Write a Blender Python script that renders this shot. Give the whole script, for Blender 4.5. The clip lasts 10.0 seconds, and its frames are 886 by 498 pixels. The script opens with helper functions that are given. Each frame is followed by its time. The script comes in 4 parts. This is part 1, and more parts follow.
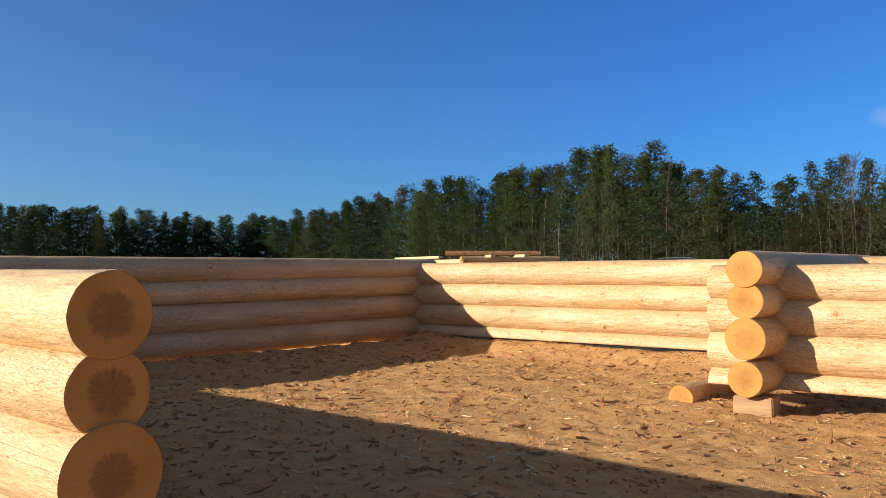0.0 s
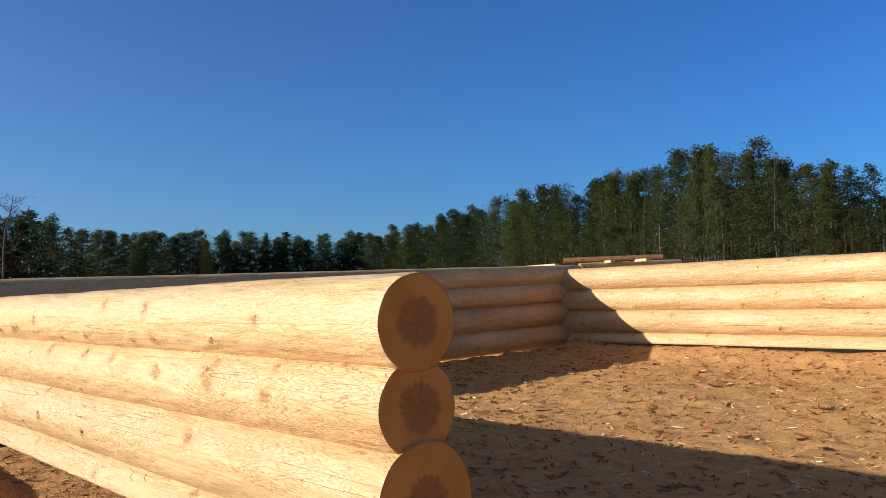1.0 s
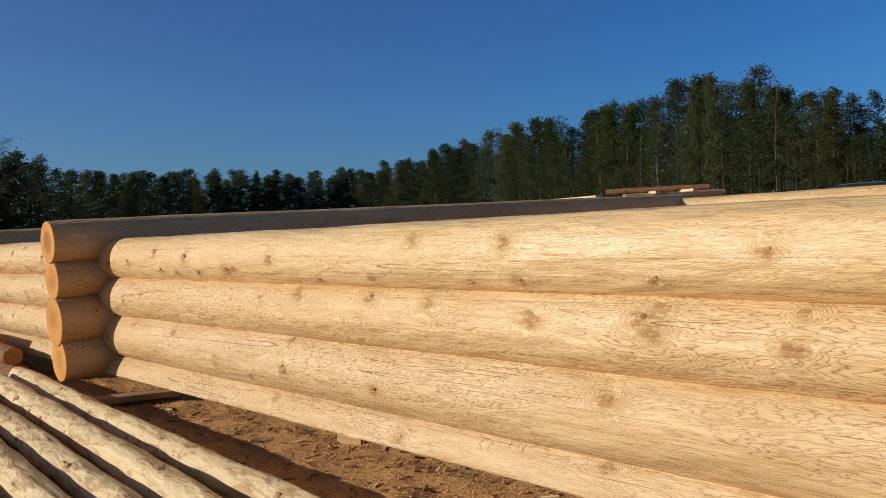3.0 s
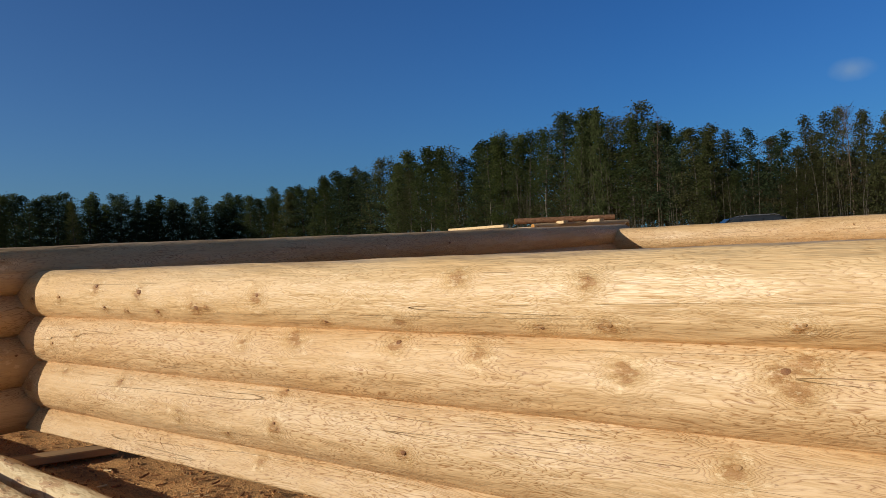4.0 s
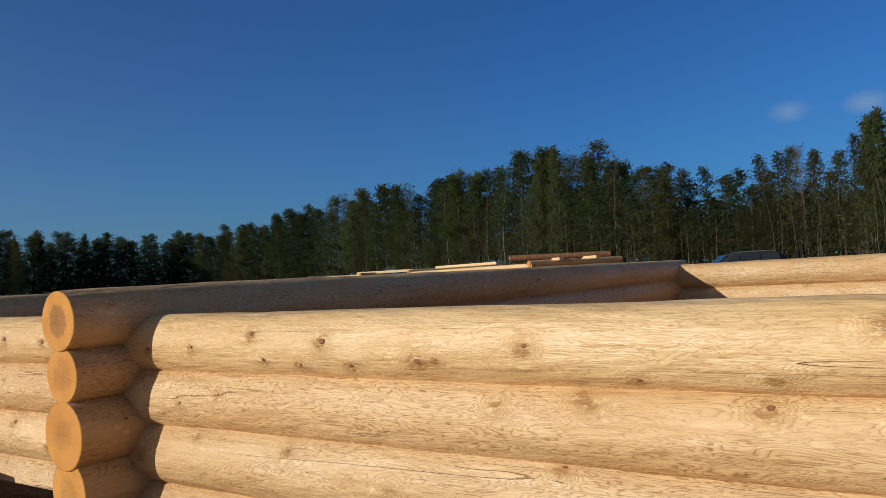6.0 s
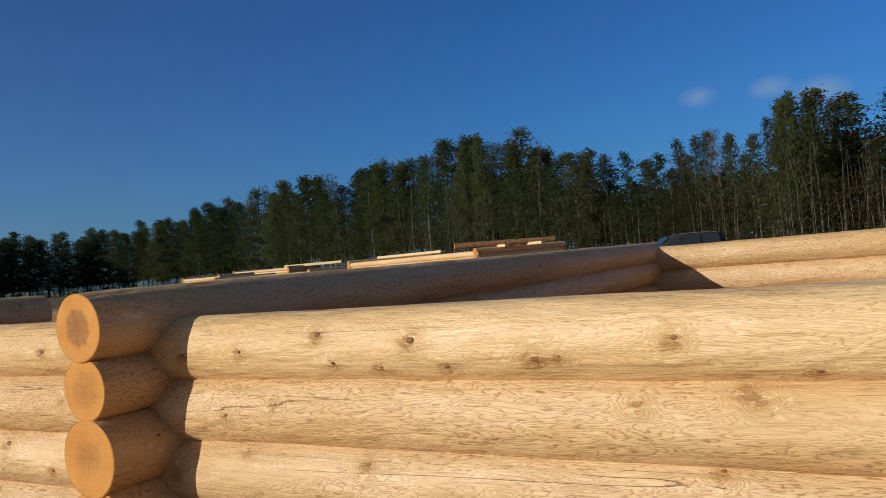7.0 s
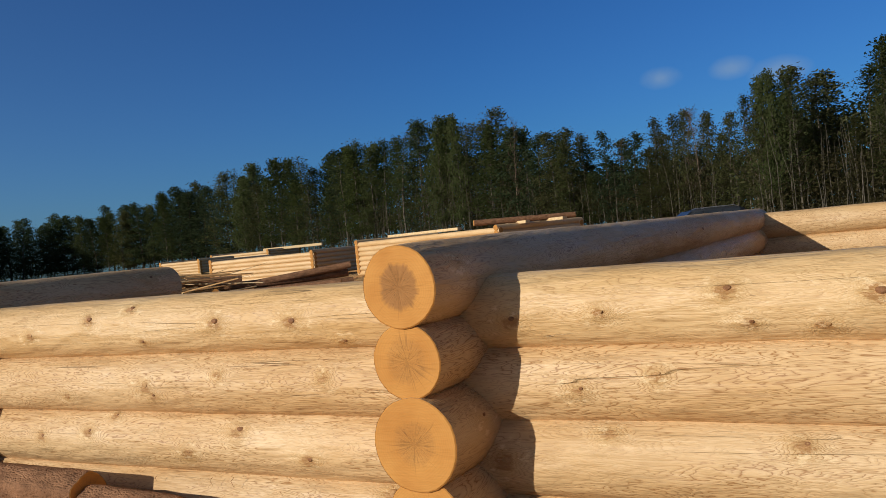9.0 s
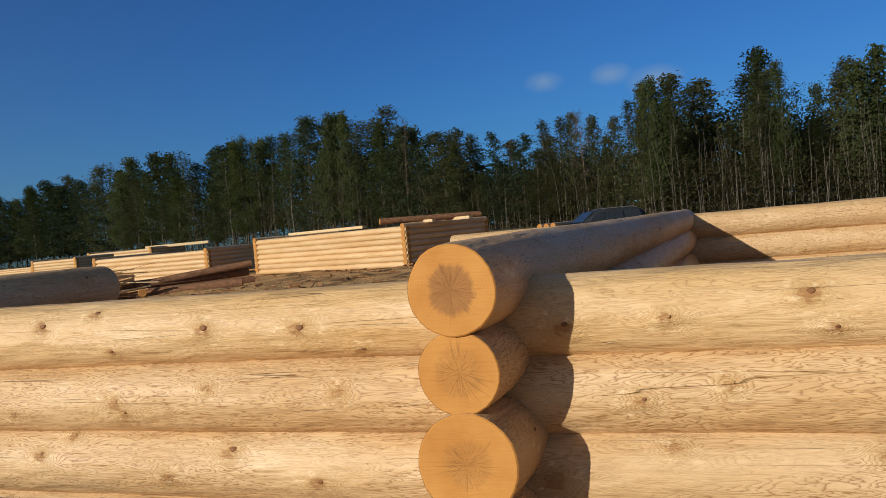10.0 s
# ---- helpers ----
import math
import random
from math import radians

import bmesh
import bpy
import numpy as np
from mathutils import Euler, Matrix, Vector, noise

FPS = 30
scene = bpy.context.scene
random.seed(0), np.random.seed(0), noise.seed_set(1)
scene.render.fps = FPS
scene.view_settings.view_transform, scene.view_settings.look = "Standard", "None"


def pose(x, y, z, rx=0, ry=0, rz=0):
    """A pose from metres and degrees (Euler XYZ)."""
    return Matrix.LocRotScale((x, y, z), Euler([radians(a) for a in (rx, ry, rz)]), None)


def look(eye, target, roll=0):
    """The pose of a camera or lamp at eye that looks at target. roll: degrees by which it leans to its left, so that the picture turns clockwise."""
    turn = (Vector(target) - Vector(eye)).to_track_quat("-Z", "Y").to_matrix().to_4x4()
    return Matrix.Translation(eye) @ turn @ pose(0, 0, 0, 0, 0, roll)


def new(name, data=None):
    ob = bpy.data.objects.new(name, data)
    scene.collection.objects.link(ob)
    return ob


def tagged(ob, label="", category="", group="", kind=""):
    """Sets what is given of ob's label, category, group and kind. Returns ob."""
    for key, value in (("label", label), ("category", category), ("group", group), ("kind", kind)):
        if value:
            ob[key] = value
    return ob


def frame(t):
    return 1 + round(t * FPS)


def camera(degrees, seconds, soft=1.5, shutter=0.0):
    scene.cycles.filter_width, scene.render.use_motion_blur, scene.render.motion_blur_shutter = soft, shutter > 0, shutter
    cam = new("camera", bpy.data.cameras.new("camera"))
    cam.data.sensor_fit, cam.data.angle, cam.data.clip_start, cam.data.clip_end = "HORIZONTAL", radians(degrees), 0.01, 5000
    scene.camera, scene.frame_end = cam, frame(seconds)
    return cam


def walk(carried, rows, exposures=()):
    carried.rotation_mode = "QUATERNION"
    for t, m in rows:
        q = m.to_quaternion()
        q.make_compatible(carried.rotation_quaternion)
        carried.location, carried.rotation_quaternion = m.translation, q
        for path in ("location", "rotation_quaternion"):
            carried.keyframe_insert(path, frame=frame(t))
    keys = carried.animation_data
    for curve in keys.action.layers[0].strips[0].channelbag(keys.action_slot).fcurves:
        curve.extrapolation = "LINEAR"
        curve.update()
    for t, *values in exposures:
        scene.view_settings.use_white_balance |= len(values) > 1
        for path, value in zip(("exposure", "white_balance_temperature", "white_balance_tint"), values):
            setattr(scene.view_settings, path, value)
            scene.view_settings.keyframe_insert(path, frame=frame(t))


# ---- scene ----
cam = camera(56.0, 10.0, soft=0.8)
PATH = [
    (0, (10.222, -1.597, 1.269), (8.885, -0.11, 1.321), -0.4),
    (0.5, (9.759, -1.731, 1.264), (8.388, -0.277, 1.334), -0.3),
    (1, (9.331, -1.935, 1.233), (7.838, -0.607, 1.318), -2.5),
    (1.5, (8.816, -2.173, 1.245), (7.284, -0.888, 1.259), 1.5),
    (2, (8.448, -2.479, 1.255), (6.927, -1.183, 1.172), -0.9),
    (2.2, (8.284, -2.584, 1.237), (6.766, -1.285, 1.149), -3.2),
    (3.3, (7.177, -2.853, 1.315), (5.743, -1.46, 1.264), -3.1),
    (3.5, (7.031, -2.872, 1.325), (5.704, -1.376, 1.28), -3.2),
    (4, (6.511, -2.875, 1.356), (5.224, -1.344, 1.337), -3.1),
    (4.5, (6.016, -2.995, 1.346), (4.73, -1.463, 1.355), -3.1),
    (5, (5.603, -3.098, 1.393), (4.339, -1.548, 1.424), -3.3),
    (5.5, (5.142, -3.051, 1.424), (3.922, -1.467, 1.474), -4.2),
    (6, (4.766, -3.135, 1.433), (3.576, -1.529, 1.498), -3.3),
    (6.2, (4.567, -3.173, 1.429), (3.443, -1.52, 1.493), -2.4),
    (7.3, (3.554, -3.229, 1.497), (2.526, -1.513, 1.517), -5.4),
    (7.5, (3.329, -3.24, 1.469), (2.301, -1.525, 1.49), -5.5),
    (8, (2.872, -3.338, 1.473), (1.85, -1.619, 1.505), -5.4),
    (8.5, (2.314, -3.344, 1.48), (1.291, -1.626, 1.453), -7.6),
    (9, (1.886, -3.533, 1.481), (0.914, -1.785, 1.458), -5.7),
    (9.5, (1.492, -3.629, 1.503), (0.628, -1.826, 1.461), -3.3),
    (10, (1.127, -3.498, 1.54), (0.4, -1.636, 1.488), -5.3),
]
EXPOSURE = ((0, 0.68), (1.0, 0.58), (2.0, 0.22), (3.3, -0.06), (4.5, -0.12), (10, -0.1))
walk(cam, [(t, look(eye, target, roll)) for t, eye, target, roll in PATH], EXPOSURE)

# ---------------------------------------------------------------- world, sun
SUN_WAY = Vector((0.55, 1.0, -0.39)).normalized()
world = bpy.data.worlds.new("sky")
scene.world = world
world.use_nodes = True
wt = world.node_tree
wt.nodes.clear()
w_out = wt.nodes.new("ShaderNodeOutputWorld")
w_bg = wt.nodes.new("ShaderNodeBackground")
w_sky = wt.nodes.new("ShaderNodeTexSky")
w_sky.sky_type, w_sky.sun_disc = "NISHITA", False
w_sky.sun_elevation = math.asin(-SUN_WAY.z)
w_sky.sun_rotation = math.atan2(-SUN_WAY.x, -SUN_WAY.y)
w_sky.air_density, w_sky.dust_density, w_sky.ozone_density, w_sky.altitude = 1.0, 0.5, 2.0, 100
w_bg.inputs["Strength"].default_value = 0.060
# three faint fair-weather clouds low over the wood
w_geo = wt.nodes.new("ShaderNodeTexCoord")
w_noise = wt.nodes.new("ShaderNodeTexNoise")
w_noise.inputs["Scale"].default_value, w_noise.inputs["Detail"].default_value = 22.0, 5.0
wt.links.new(w_geo.outputs["Generated"], w_noise.inputs["Vector"])
w_last = None
for azimuth, height, size in ((13.4, 9.1, 0.034), (9.0, 9.1, 0.034), (6.2, 8.4, 0.045)):
    a, e = radians(azimuth), radians(height)
    way = Vector((-math.sin(a) * math.cos(e), math.cos(a) * math.cos(e), math.sin(e)))
    sub = wt.nodes.new("ShaderNodeVectorMath")
    sub.operation = "SUBTRACT"
    sub.inputs[1].default_value = way
    wt.links.new(w_geo.outputs["Generated"], sub.inputs[0])
    squash = wt.nodes.new("ShaderNodeVectorMath")
    squash.operation = "MULTIPLY"
    squash.inputs[1].default_value = (1, 1, 1.9)
    wt.links.new(sub.outputs[0], squash.inputs[0])
    dist = wt.nodes.new("ShaderNodeVectorMath")
    dist.operation = "LENGTH"
    wt.links.new(squash.outputs[0], dist.inputs[0])
    fall = wt.nodes.new("ShaderNodeMapRange")
    fall.inputs[1].default_value, fall.inputs[2].default_value = 0.0, size
    fall.inputs[3].default_value, fall.inputs[4].default_value = 1.0, 0.0
    wt.links.new(dist.outputs["Value"], fall.inputs[0])
    if w_last is None:
        w_last = fall.outputs[0]
    else:
        top = wt.nodes.new("ShaderNodeMath")
        top.operation = "MAXIMUM"
        wt.links.new(w_last, top.inputs[0])
        wt.links.new(fall.outputs[0], top.inputs[1])
        w_last = top.outputs[0]
w_mul = wt.nodes.new("ShaderNodeMath")
w_mul.operation = "MULTIPLY"
wt.links.new(w_last, w_mul.inputs[0])
wt.links.new(w_noise.outputs["Fac"], w_mul.inputs[1])
w_amount = wt.nodes.new("ShaderNodeMapRange")
w_amount.inputs[1].default_value, w_amount.inputs[2].default_value = 0.12, 0.5
w_amount.inputs[3].default_value, w_amount.inputs[4].default_value = 0.0, 0.38
wt.links.new(w_mul.outputs[0], w_amount.inputs[0])
w_mix = wt.nodes.new("ShaderNodeMix")
w_mix.data_type = "RGBA"
w_mix.inputs["B"].default_value = (5.0, 6.7, 8.4, 1)
wt.links.new(w_amount.outputs[0], w_mix.inputs["Factor"])
w_deep = wt.nodes.new("ShaderNodeMix")
w_deep.data_type, w_deep.blend_type = "RGBA", "MULTIPLY"
w_deep.inputs["Factor"].default_value = 1.0
# the sky is whiter towards the sun and a deeper blue away from it
w_dot = wt.nodes.new("ShaderNodeVectorMath")
w_dot.operation = "DOT_PRODUCT"
w_dot.inputs[1].default_value = Vector((-SUN_WAY.x, -SUN_WAY.y, 0)).normalized()
wt.links.new(w_geo.outputs["Generated"], w_dot.inputs[0])
w_side = wt.nodes.new("ShaderNodeMapRange")
w_side.inputs[1].default_value, w_side.inputs[2].default_value = -0.55, 1.0
w_z = wt.nodes.new("ShaderNodeSeparateXYZ")
wt.links.new(w_geo.outputs["Generated"], w_z.inputs[0])
w_high = wt.nodes.new("ShaderNodeMapRange")
w_high.inputs[1].default_value, w_high.inputs[2].default_value = 0.34, 0.75
wt.links.new(w_z.outputs[2], w_high.inputs[0])
wt.links.new(w_dot.outputs["Value"], w_side.inputs[0])
w_tint = wt.nodes.new("ShaderNodeMix")
w_tint.data_type = "RGBA"
w_tint.inputs["A"].default_value, w_tint.inputs["B"].default_value = (0.27, 0.73, 1.46, 1), (0.80, 1.07, 1.48, 1)
wt.links.new(w_side.outputs[0], w_tint.inputs["Factor"])
# sky overhead, out of view, warmed as added neutral fill for shaded wood
w_fill_tint = wt.nodes.new("ShaderNodeMix")
w_fill_tint.data_type = "RGBA"
w_fill_tint.inputs["B"].default_value = (1.75, 1.35, 1.15, 1)
wt.links.new(w_high.outputs[0], w_fill_tint.inputs["Factor"])
wt.links.new(w_tint.outputs["Result"], w_fill_tint.inputs["A"])
wt.links.new(w_fill_tint.outputs["Result"], w_deep.inputs["B"])
wt.links.new(w_sky.outputs[0], w_deep.inputs["A"])
wt.links.new(w_deep.outputs["Result"], w_mix.inputs["A"])
wt.links.new(w_mix.outputs["Result"], w_bg.inputs["Color"])
wt.links.new(w_bg.outputs[0], w_out.inputs[0])

sun_data = bpy.data.lights.new("sun", "SUN")
sun_data.energy, sun_data.angle, sun_data.color = 4.7, radians(0.53), (1.0, 0.965, 0.87)
sun = new("sun", sun_data)
sun.matrix_world = look(-SUN_WAY * 50, (0, 0, 0))


# ---------------------------------------------------------------- materials
def node(tree, kind, **inputs):
    n = tree.nodes.new("ShaderNode" + kind)
    for key, value in inputs.items():
        n.inputs[key.replace("_", " ")].default_value = value
    return n


class Mat:
    """A node material and short ways to wire it."""

    def __init__(self, name, roughness=0.7, specular=0.3, metallic=0.0):
        self.m = bpy.data.materials.new(name)
        self.m.use_nodes = True
        self.t = self.m.node_tree
        self.p = self.t.nodes["Principled BSDF"]
        self.p.inputs["Roughness"].default_value = roughness
        self.p.inputs["Specular IOR Level"].default_value = specular
        self.p.inputs["Metallic"].default_value = metallic
        self.coord = self.t.nodes.new("ShaderNodeTexCoord")
        self.info = self.t.nodes.new("ShaderNodeObjectInfo")

    def link(self, a, b):
        self.t.links.new(a, b)

    def vec(self, scale=(1, 1, 1), space="Object", shift=True):
        """Coordinates scaled, and shifted by the object's own random number."""
        m = self.t.nodes.new("ShaderNodeVectorMath")
        m.operation = "MULTIPLY"
        m.inputs[1].default_value = scale
        self.link(self.coord.outputs[space], m.inputs[0])
        if not shift:
            return m.outputs[0]
        k = self.math("MULTIPLY", self.info.outputs["Random"], 37.0)
        a = self.t.nodes.new("ShaderNodeVectorMath")
        a.operation = "ADD"
        self.link(m.outputs[0], a.inputs[0])
        self.link(k, a.inputs[1])
        return a.outputs[0]

    def math(self, op, a, b=None, clamp=False):
        n = self.t.nodes.new("ShaderNodeMath")
        n.operation, n.use_clamp = op, clamp
        for i, v in enumerate((a, b)):
            if v is None:
                continue
            if isinstance(v, (int, float)):
                n.inputs[i].default_value = v
            else:
                self.link(v, n.inputs[i])
        return n.outputs[0]

    def noise(self, vec, scale, detail=3.0, rough=0.55, distort=0.0):
        n = self.t.nodes.new("ShaderNodeTexNoise")
        n.inputs["Scale"].default_value, n.inputs["Detail"].default_value = scale, detail
        n.inputs["Roughness"].default_value, n.inputs["Distortion"].default_value = rough, distort
        self.link(vec, n.inputs["Vector"])
        return n.outputs["Fac"]

    def span(self, v, a, b, c=0.0, d=1.0):
        n = self.t.nodes.new("ShaderNodeMapRange")
        for i, x in enumerate((a, b, c, d)):
            n.inputs[i + 1].default_value = x
        self.link(v, n.inputs[0])
        return n.outputs[0]

    def mix(self, f, a, b, mode="MIX"):
        n = self.t.nodes.new("ShaderNodeMix")
        n.data_type, n.blend_type = "RGBA", mode
        for key, v in (("Factor", f), ("A", a), ("B", b)):
            if isinstance(v, tuple):
                n.inputs[key].default_value = (*v, 1)
            elif isinstance(v, (int, float)):
                n.inputs[key].default_value = v
            else:
                self.link(v, n.inputs[key])
        return n.outputs["Result"]

    def done(self, color, bump=None, strength=0.3, distance=0.01, rough=None):
        if isinstance(color, tuple):
            self.p.inputs["Base Color"].default_value = (*color, 1)
        else:
            self.link(color, self.p.inputs["Base Color"])
        if bump is not None:
            n = node(self.t, "Bump", Strength=strength, Distance=distance)
            self.link(bump, n.inputs["Height"])
            self.link(n.outputs[0], self.p.inputs["Normal"])
        if rough is not None:
            self.link(rough, self.p.inputs["Roughness"])
        return self.m


def peeled_wood(name, pale, tan, smudge, figure=1.0, dull=0.0):
    """Fresh debarked pine, grain along local x: growth contours round the knots, checks and tan stains."""
    m = Mat(name, 0.45, 0.5)
    near_knot = m.t.nodes.new("ShaderNodeAttribute")
    near_knot.attribute_name = "whorl"
    whorl = near_knot.outputs["Fac"]
    wide = m.noise(m.vec((0.7, 2.2, 2.2)), 1.3, 3)
    color = m.mix(m.span(wide, 0.35, 0.68), pale, tan)
    streak = m.noise(m.vec((1.4, 34, 34)), 1.6, 4, 0.6)
    color = m.mix(m.span(streak, 0.42, 0.75, 0, 0.3), color, tan)
    # contour lines where the drawknife cut through yearly rings
    field = m.noise(m.vec((1.0, 7.0, 7.0)), 2.0, 4, 0.5, 0.4)
    field = m.math("ADD", field, m.math("MULTIPLY", whorl, 0.3))
    ring = m.math("PINGPONG", m.math("MULTIPLY", field, 19.0), 0.5)
    line = m.span(ring, 0.0, 0.16, 0.8, 0.0)
    band = m.span(ring, 0.1, 0.5, 0.2, 0.0)
    patch = m.span(m.math("ADD", m.noise(m.vec((0.6, 2.4, 2.4)), 1.7, 3), m.math("MULTIPLY", m.info.outputs["Random"], 0.12)), 0.38, 0.58, 0.15, 1.0)
    color = m.mix(m.math("MULTIPLY", m.math("MAXIMUM", line, band), m.math("MULTIPLY", patch, figure), True), color, tuple(0.25 * p + 0.75 * q for p, q in zip(tan, smudge)))
    # uneven tan stains, and darker resin frayed along the grain round the knots
    blot = m.noise(m.vec((1.6, 6, 6)), 2.0, 5, 0.65)
    color = m.mix(m.span(blot, 0.58, 0.8, 0, 0.4), color, tuple(0.6 * p + 0.4 * q for p, q in zip(tan, smudge)))
    fray = m.noise(m.vec((6, 17, 17)), 2.0, 5, 0.75, 0.8)
    near = m.math("ADD", whorl, m.math("MULTIPLY", m.math("SUBTRACT", fray, 0.5), 1.3))
    near = m.math("MULTIPLY", near, m.span(whorl, 0.02, 0.2))
    color = m.mix(m.span(near, 0.2, 0.9, 0.0, 0.5), color, (0.50, 0.28, 0.085))
    color = m.mix(m.span(near, 0.72, 0.9, 0.0, 0.7), color, (0.33, 0.145, 0.04))
    # pale flecks beside the knots
    pale_fleck = m.span(m.noise(m.vec((9, 20, 20)), 1.6, 4, 0.7), 0.56, 0.64, 0.0, 0.6)
    color = m.mix(m.math("MULTIPLY", pale_fleck, m.span(whorl, 0.02, 0.15)), color, (0.80, 0.58, 0.32))
    # drying checks along the grain
    crack = m.math("ABSOLUTE", m.math("SUBTRACT", m.noise(m.vec((0.13, 8, 8)), 1.4, 1, 0.3), 0.5))
    thin = m.span(crack, 0.0, 0.0022, 1.0, 0.0)
    gate = m.span(m.noise(m.vec((0.8, 4, 4)), 1.7, 3), 0.50, 0.58)
    check = m.math("MULTIPLY", thin, gate)
    color = m.mix(m.math("MULTIPLY", check, 0.5), color, (0.16, 0.08, 0.03))
    nick = m.span(m.noise(m.vec((5, 14, 14)), 3.0, 2), 0.745, 0.765)
    color = m.mix(m.math("MULTIPLY", nick, 0.6), color, (0.26, 0.14, 0.055))
    tone = m.span(m.info.outputs["Random"], 0, 1, 0.92, 1.04)
    shade = m.mix(1.0, color, tone, "MULTIPLY")
    facet = m.noise(m.vec((2.0, 7, 7)), 2.2, 2, 0.4)
    height = m.math("SUBTRACT", m.math("ADD", m.math("MULTIPLY", ring, 0.25), m.math("MULTIPLY", streak, 0.7)), m.math("MULTIPLY", check, 2.0))
    height = m.math("ADD", height, m.math("ADD", m.math("MULTIPLY", facet, 3.4), m.math("MULTIPLY", m.math("MULTIPLY", whorl, fray), 2.4)))
    rough = m.span(m.math("ADD", wide, m.math("MULTIPLY", m.math("ADD", streak, blot), 0.5)), 0.75, 1.25, 0.42 + dull, 0.60 + dull)
    return m.done(shade, height, 0.75, 0.008, rough)


def end_grain(name, heart):
    """Sawn log end in local y and z: rings, saw marks, radial checks and a darker heart."""
    m = Mat(name, 0.75, 0.2)
    v = m.vec((0, 1, 1), shift=False)
    n = m.t.nodes.new("ShaderNodeVectorMath")
    n.operation = "LENGTH"
    m.link(v, n.inputs[0])
    wob = m.noise(m.vec((1, 1, 1)), 9.0, 3)
    rad = m.math("ADD", n.outputs["Value"], m.math("MULTIPLY", m.math("SUBTRACT", wob, 0.5), 0.05))
    ring = m.math("PINGPONG", m.math("MULTIPLY", rad, 85.0), 0.5)
    base = m.mix(m.span(m.noise(m.vec(), 5.0, 3), 0.3, 0.7), (0.56, 0.265, 0.065), (0.46, 0.195, 0.042))
    base = m.mix(m.span(ring, 0.2, 0.5, 0.0, 0.2), base, (0.36, 0.17, 0.045))
    sep = m.t.nodes.new("ShaderNodeSeparateXYZ")
    m.link(m.coord.outputs["Object"], sep.inputs[0])
    turn = m.math("ARCTAN2", sep.outputs[2], sep.outputs[1])

    def spokes(freq, along, scale):
        comb = m.t.nodes.new("ShaderNodeCombineXYZ")
        m.link(m.math("MULTIPLY", m.math("SINE", turn), freq), comb.inputs[0])
        m.link(m.math("MULTIPLY", m.math("COSINE", turn), freq), comb.inputs[1])
        m.link(m.math("ADD", m.math("MULTIPLY", rad, along), m.math("MULTIPLY", m.info.outputs["Random"], 40.0)), comb.inputs[2])
        return m.noise(comb.outputs[0], scale, 2, 0.5)

    star = spokes(3.0, 2.0, 1.6)
    edge = m.math("ADD", rad, m.math("MULTIPLY", m.math("SUBTRACT", star, 0.5), 0.045))
    core = m.span(edge, 0.083, 0.104, 1.0, 0.0)
    base = m.mix(m.math("MULTIPLY", core, heart), base, m.mix(star, (0.27, 0.12, 0.035), (0.37, 0.17, 0.056)))
    fine = m.math("ABSOLUTE", m.math("SUBTRACT", spokes(5.0, 5.0, 2.2), 0.5))
    check = m.math("MULTIPLY", m.span(fine, 0.0, 0.03, 1.0, 0.0), m.span(rad, 0.02, 0.115, 1.0, 0.0))
    long = m.math("ABSOLUTE", m.math("SUBTRACT", spokes(1.2, 0.5, 1.0), 0.5))
    split = m.math("MULTIPLY", m.span(long, 0.0, 0.006, 0.7, 0.0), m.span(rad, 0.06, 0.15, 1.0, 0.0))
    check = m.math("MAXIMUM", m.math("MULTIPLY", check, 0.95), split)
    base = m.mix(m.math("MULTIPLY", check, 0.85), base, (0.11, 0.05, 0.02))
    saw = m.noise(m.vec((1, 1, 14)), 6.0, 2)
    return m.done(base, m.math("SUBTRACT", saw, check), 0.4, 0.006)


def plain(name, a, b, scale=6.0, roughness=0.7, specular=0.3, bump=0.3, metallic=0.0, depth=0.01, stretch=(1, 1, 1)):
    m = Mat(name, roughness, specular, metallic)
    f = m.noise(m.vec(stretch), scale, 5, 0.6)
    g = m.noise(m.vec(stretch), scale * 7, 2, 0.6)
    color = m.mix(m.span(f, 0.3, 0.7), a, b)
    color = m.mix(m.span(g, 0.5, 0.8, 0, 0.4), color, tuple(x * 0.6 for x in a))
    return m.done(color, m.math("ADD", f, g), bump, depth)


def leaves(name, a, b):
    m = Mat(name, 0.7, 0.1)
    geo = m.t.nodes.new("ShaderNodeNewGeometry")
    color = m.mix(geo.outputs["Random Per Island"], a, b)
    color = m.mix(m.span(m.info.outputs["Random"], 0, 1, 0.0, 0.35), color, tuple(x * 0.6 for x in a))
    made = m.done(color)
    thin = m.t.nodes.new("ShaderNodeBsdfTranslucent")
    m.link(m.mix(1.0, color, (1.5, 1.5, 1.2), "MULTIPLY"), thin.inputs["Color"])
    both = m.t.nodes.new("ShaderNodeMixShader")
    both.inputs[0].default_value = 0.45
    m.link(m.p.outputs[0], both.inputs[1])
    m.link(thin.outputs[0], both.inputs[2])
    m.link(both.outputs[0], m.t.nodes["Material Output"].inputs["Surface"])
    return made


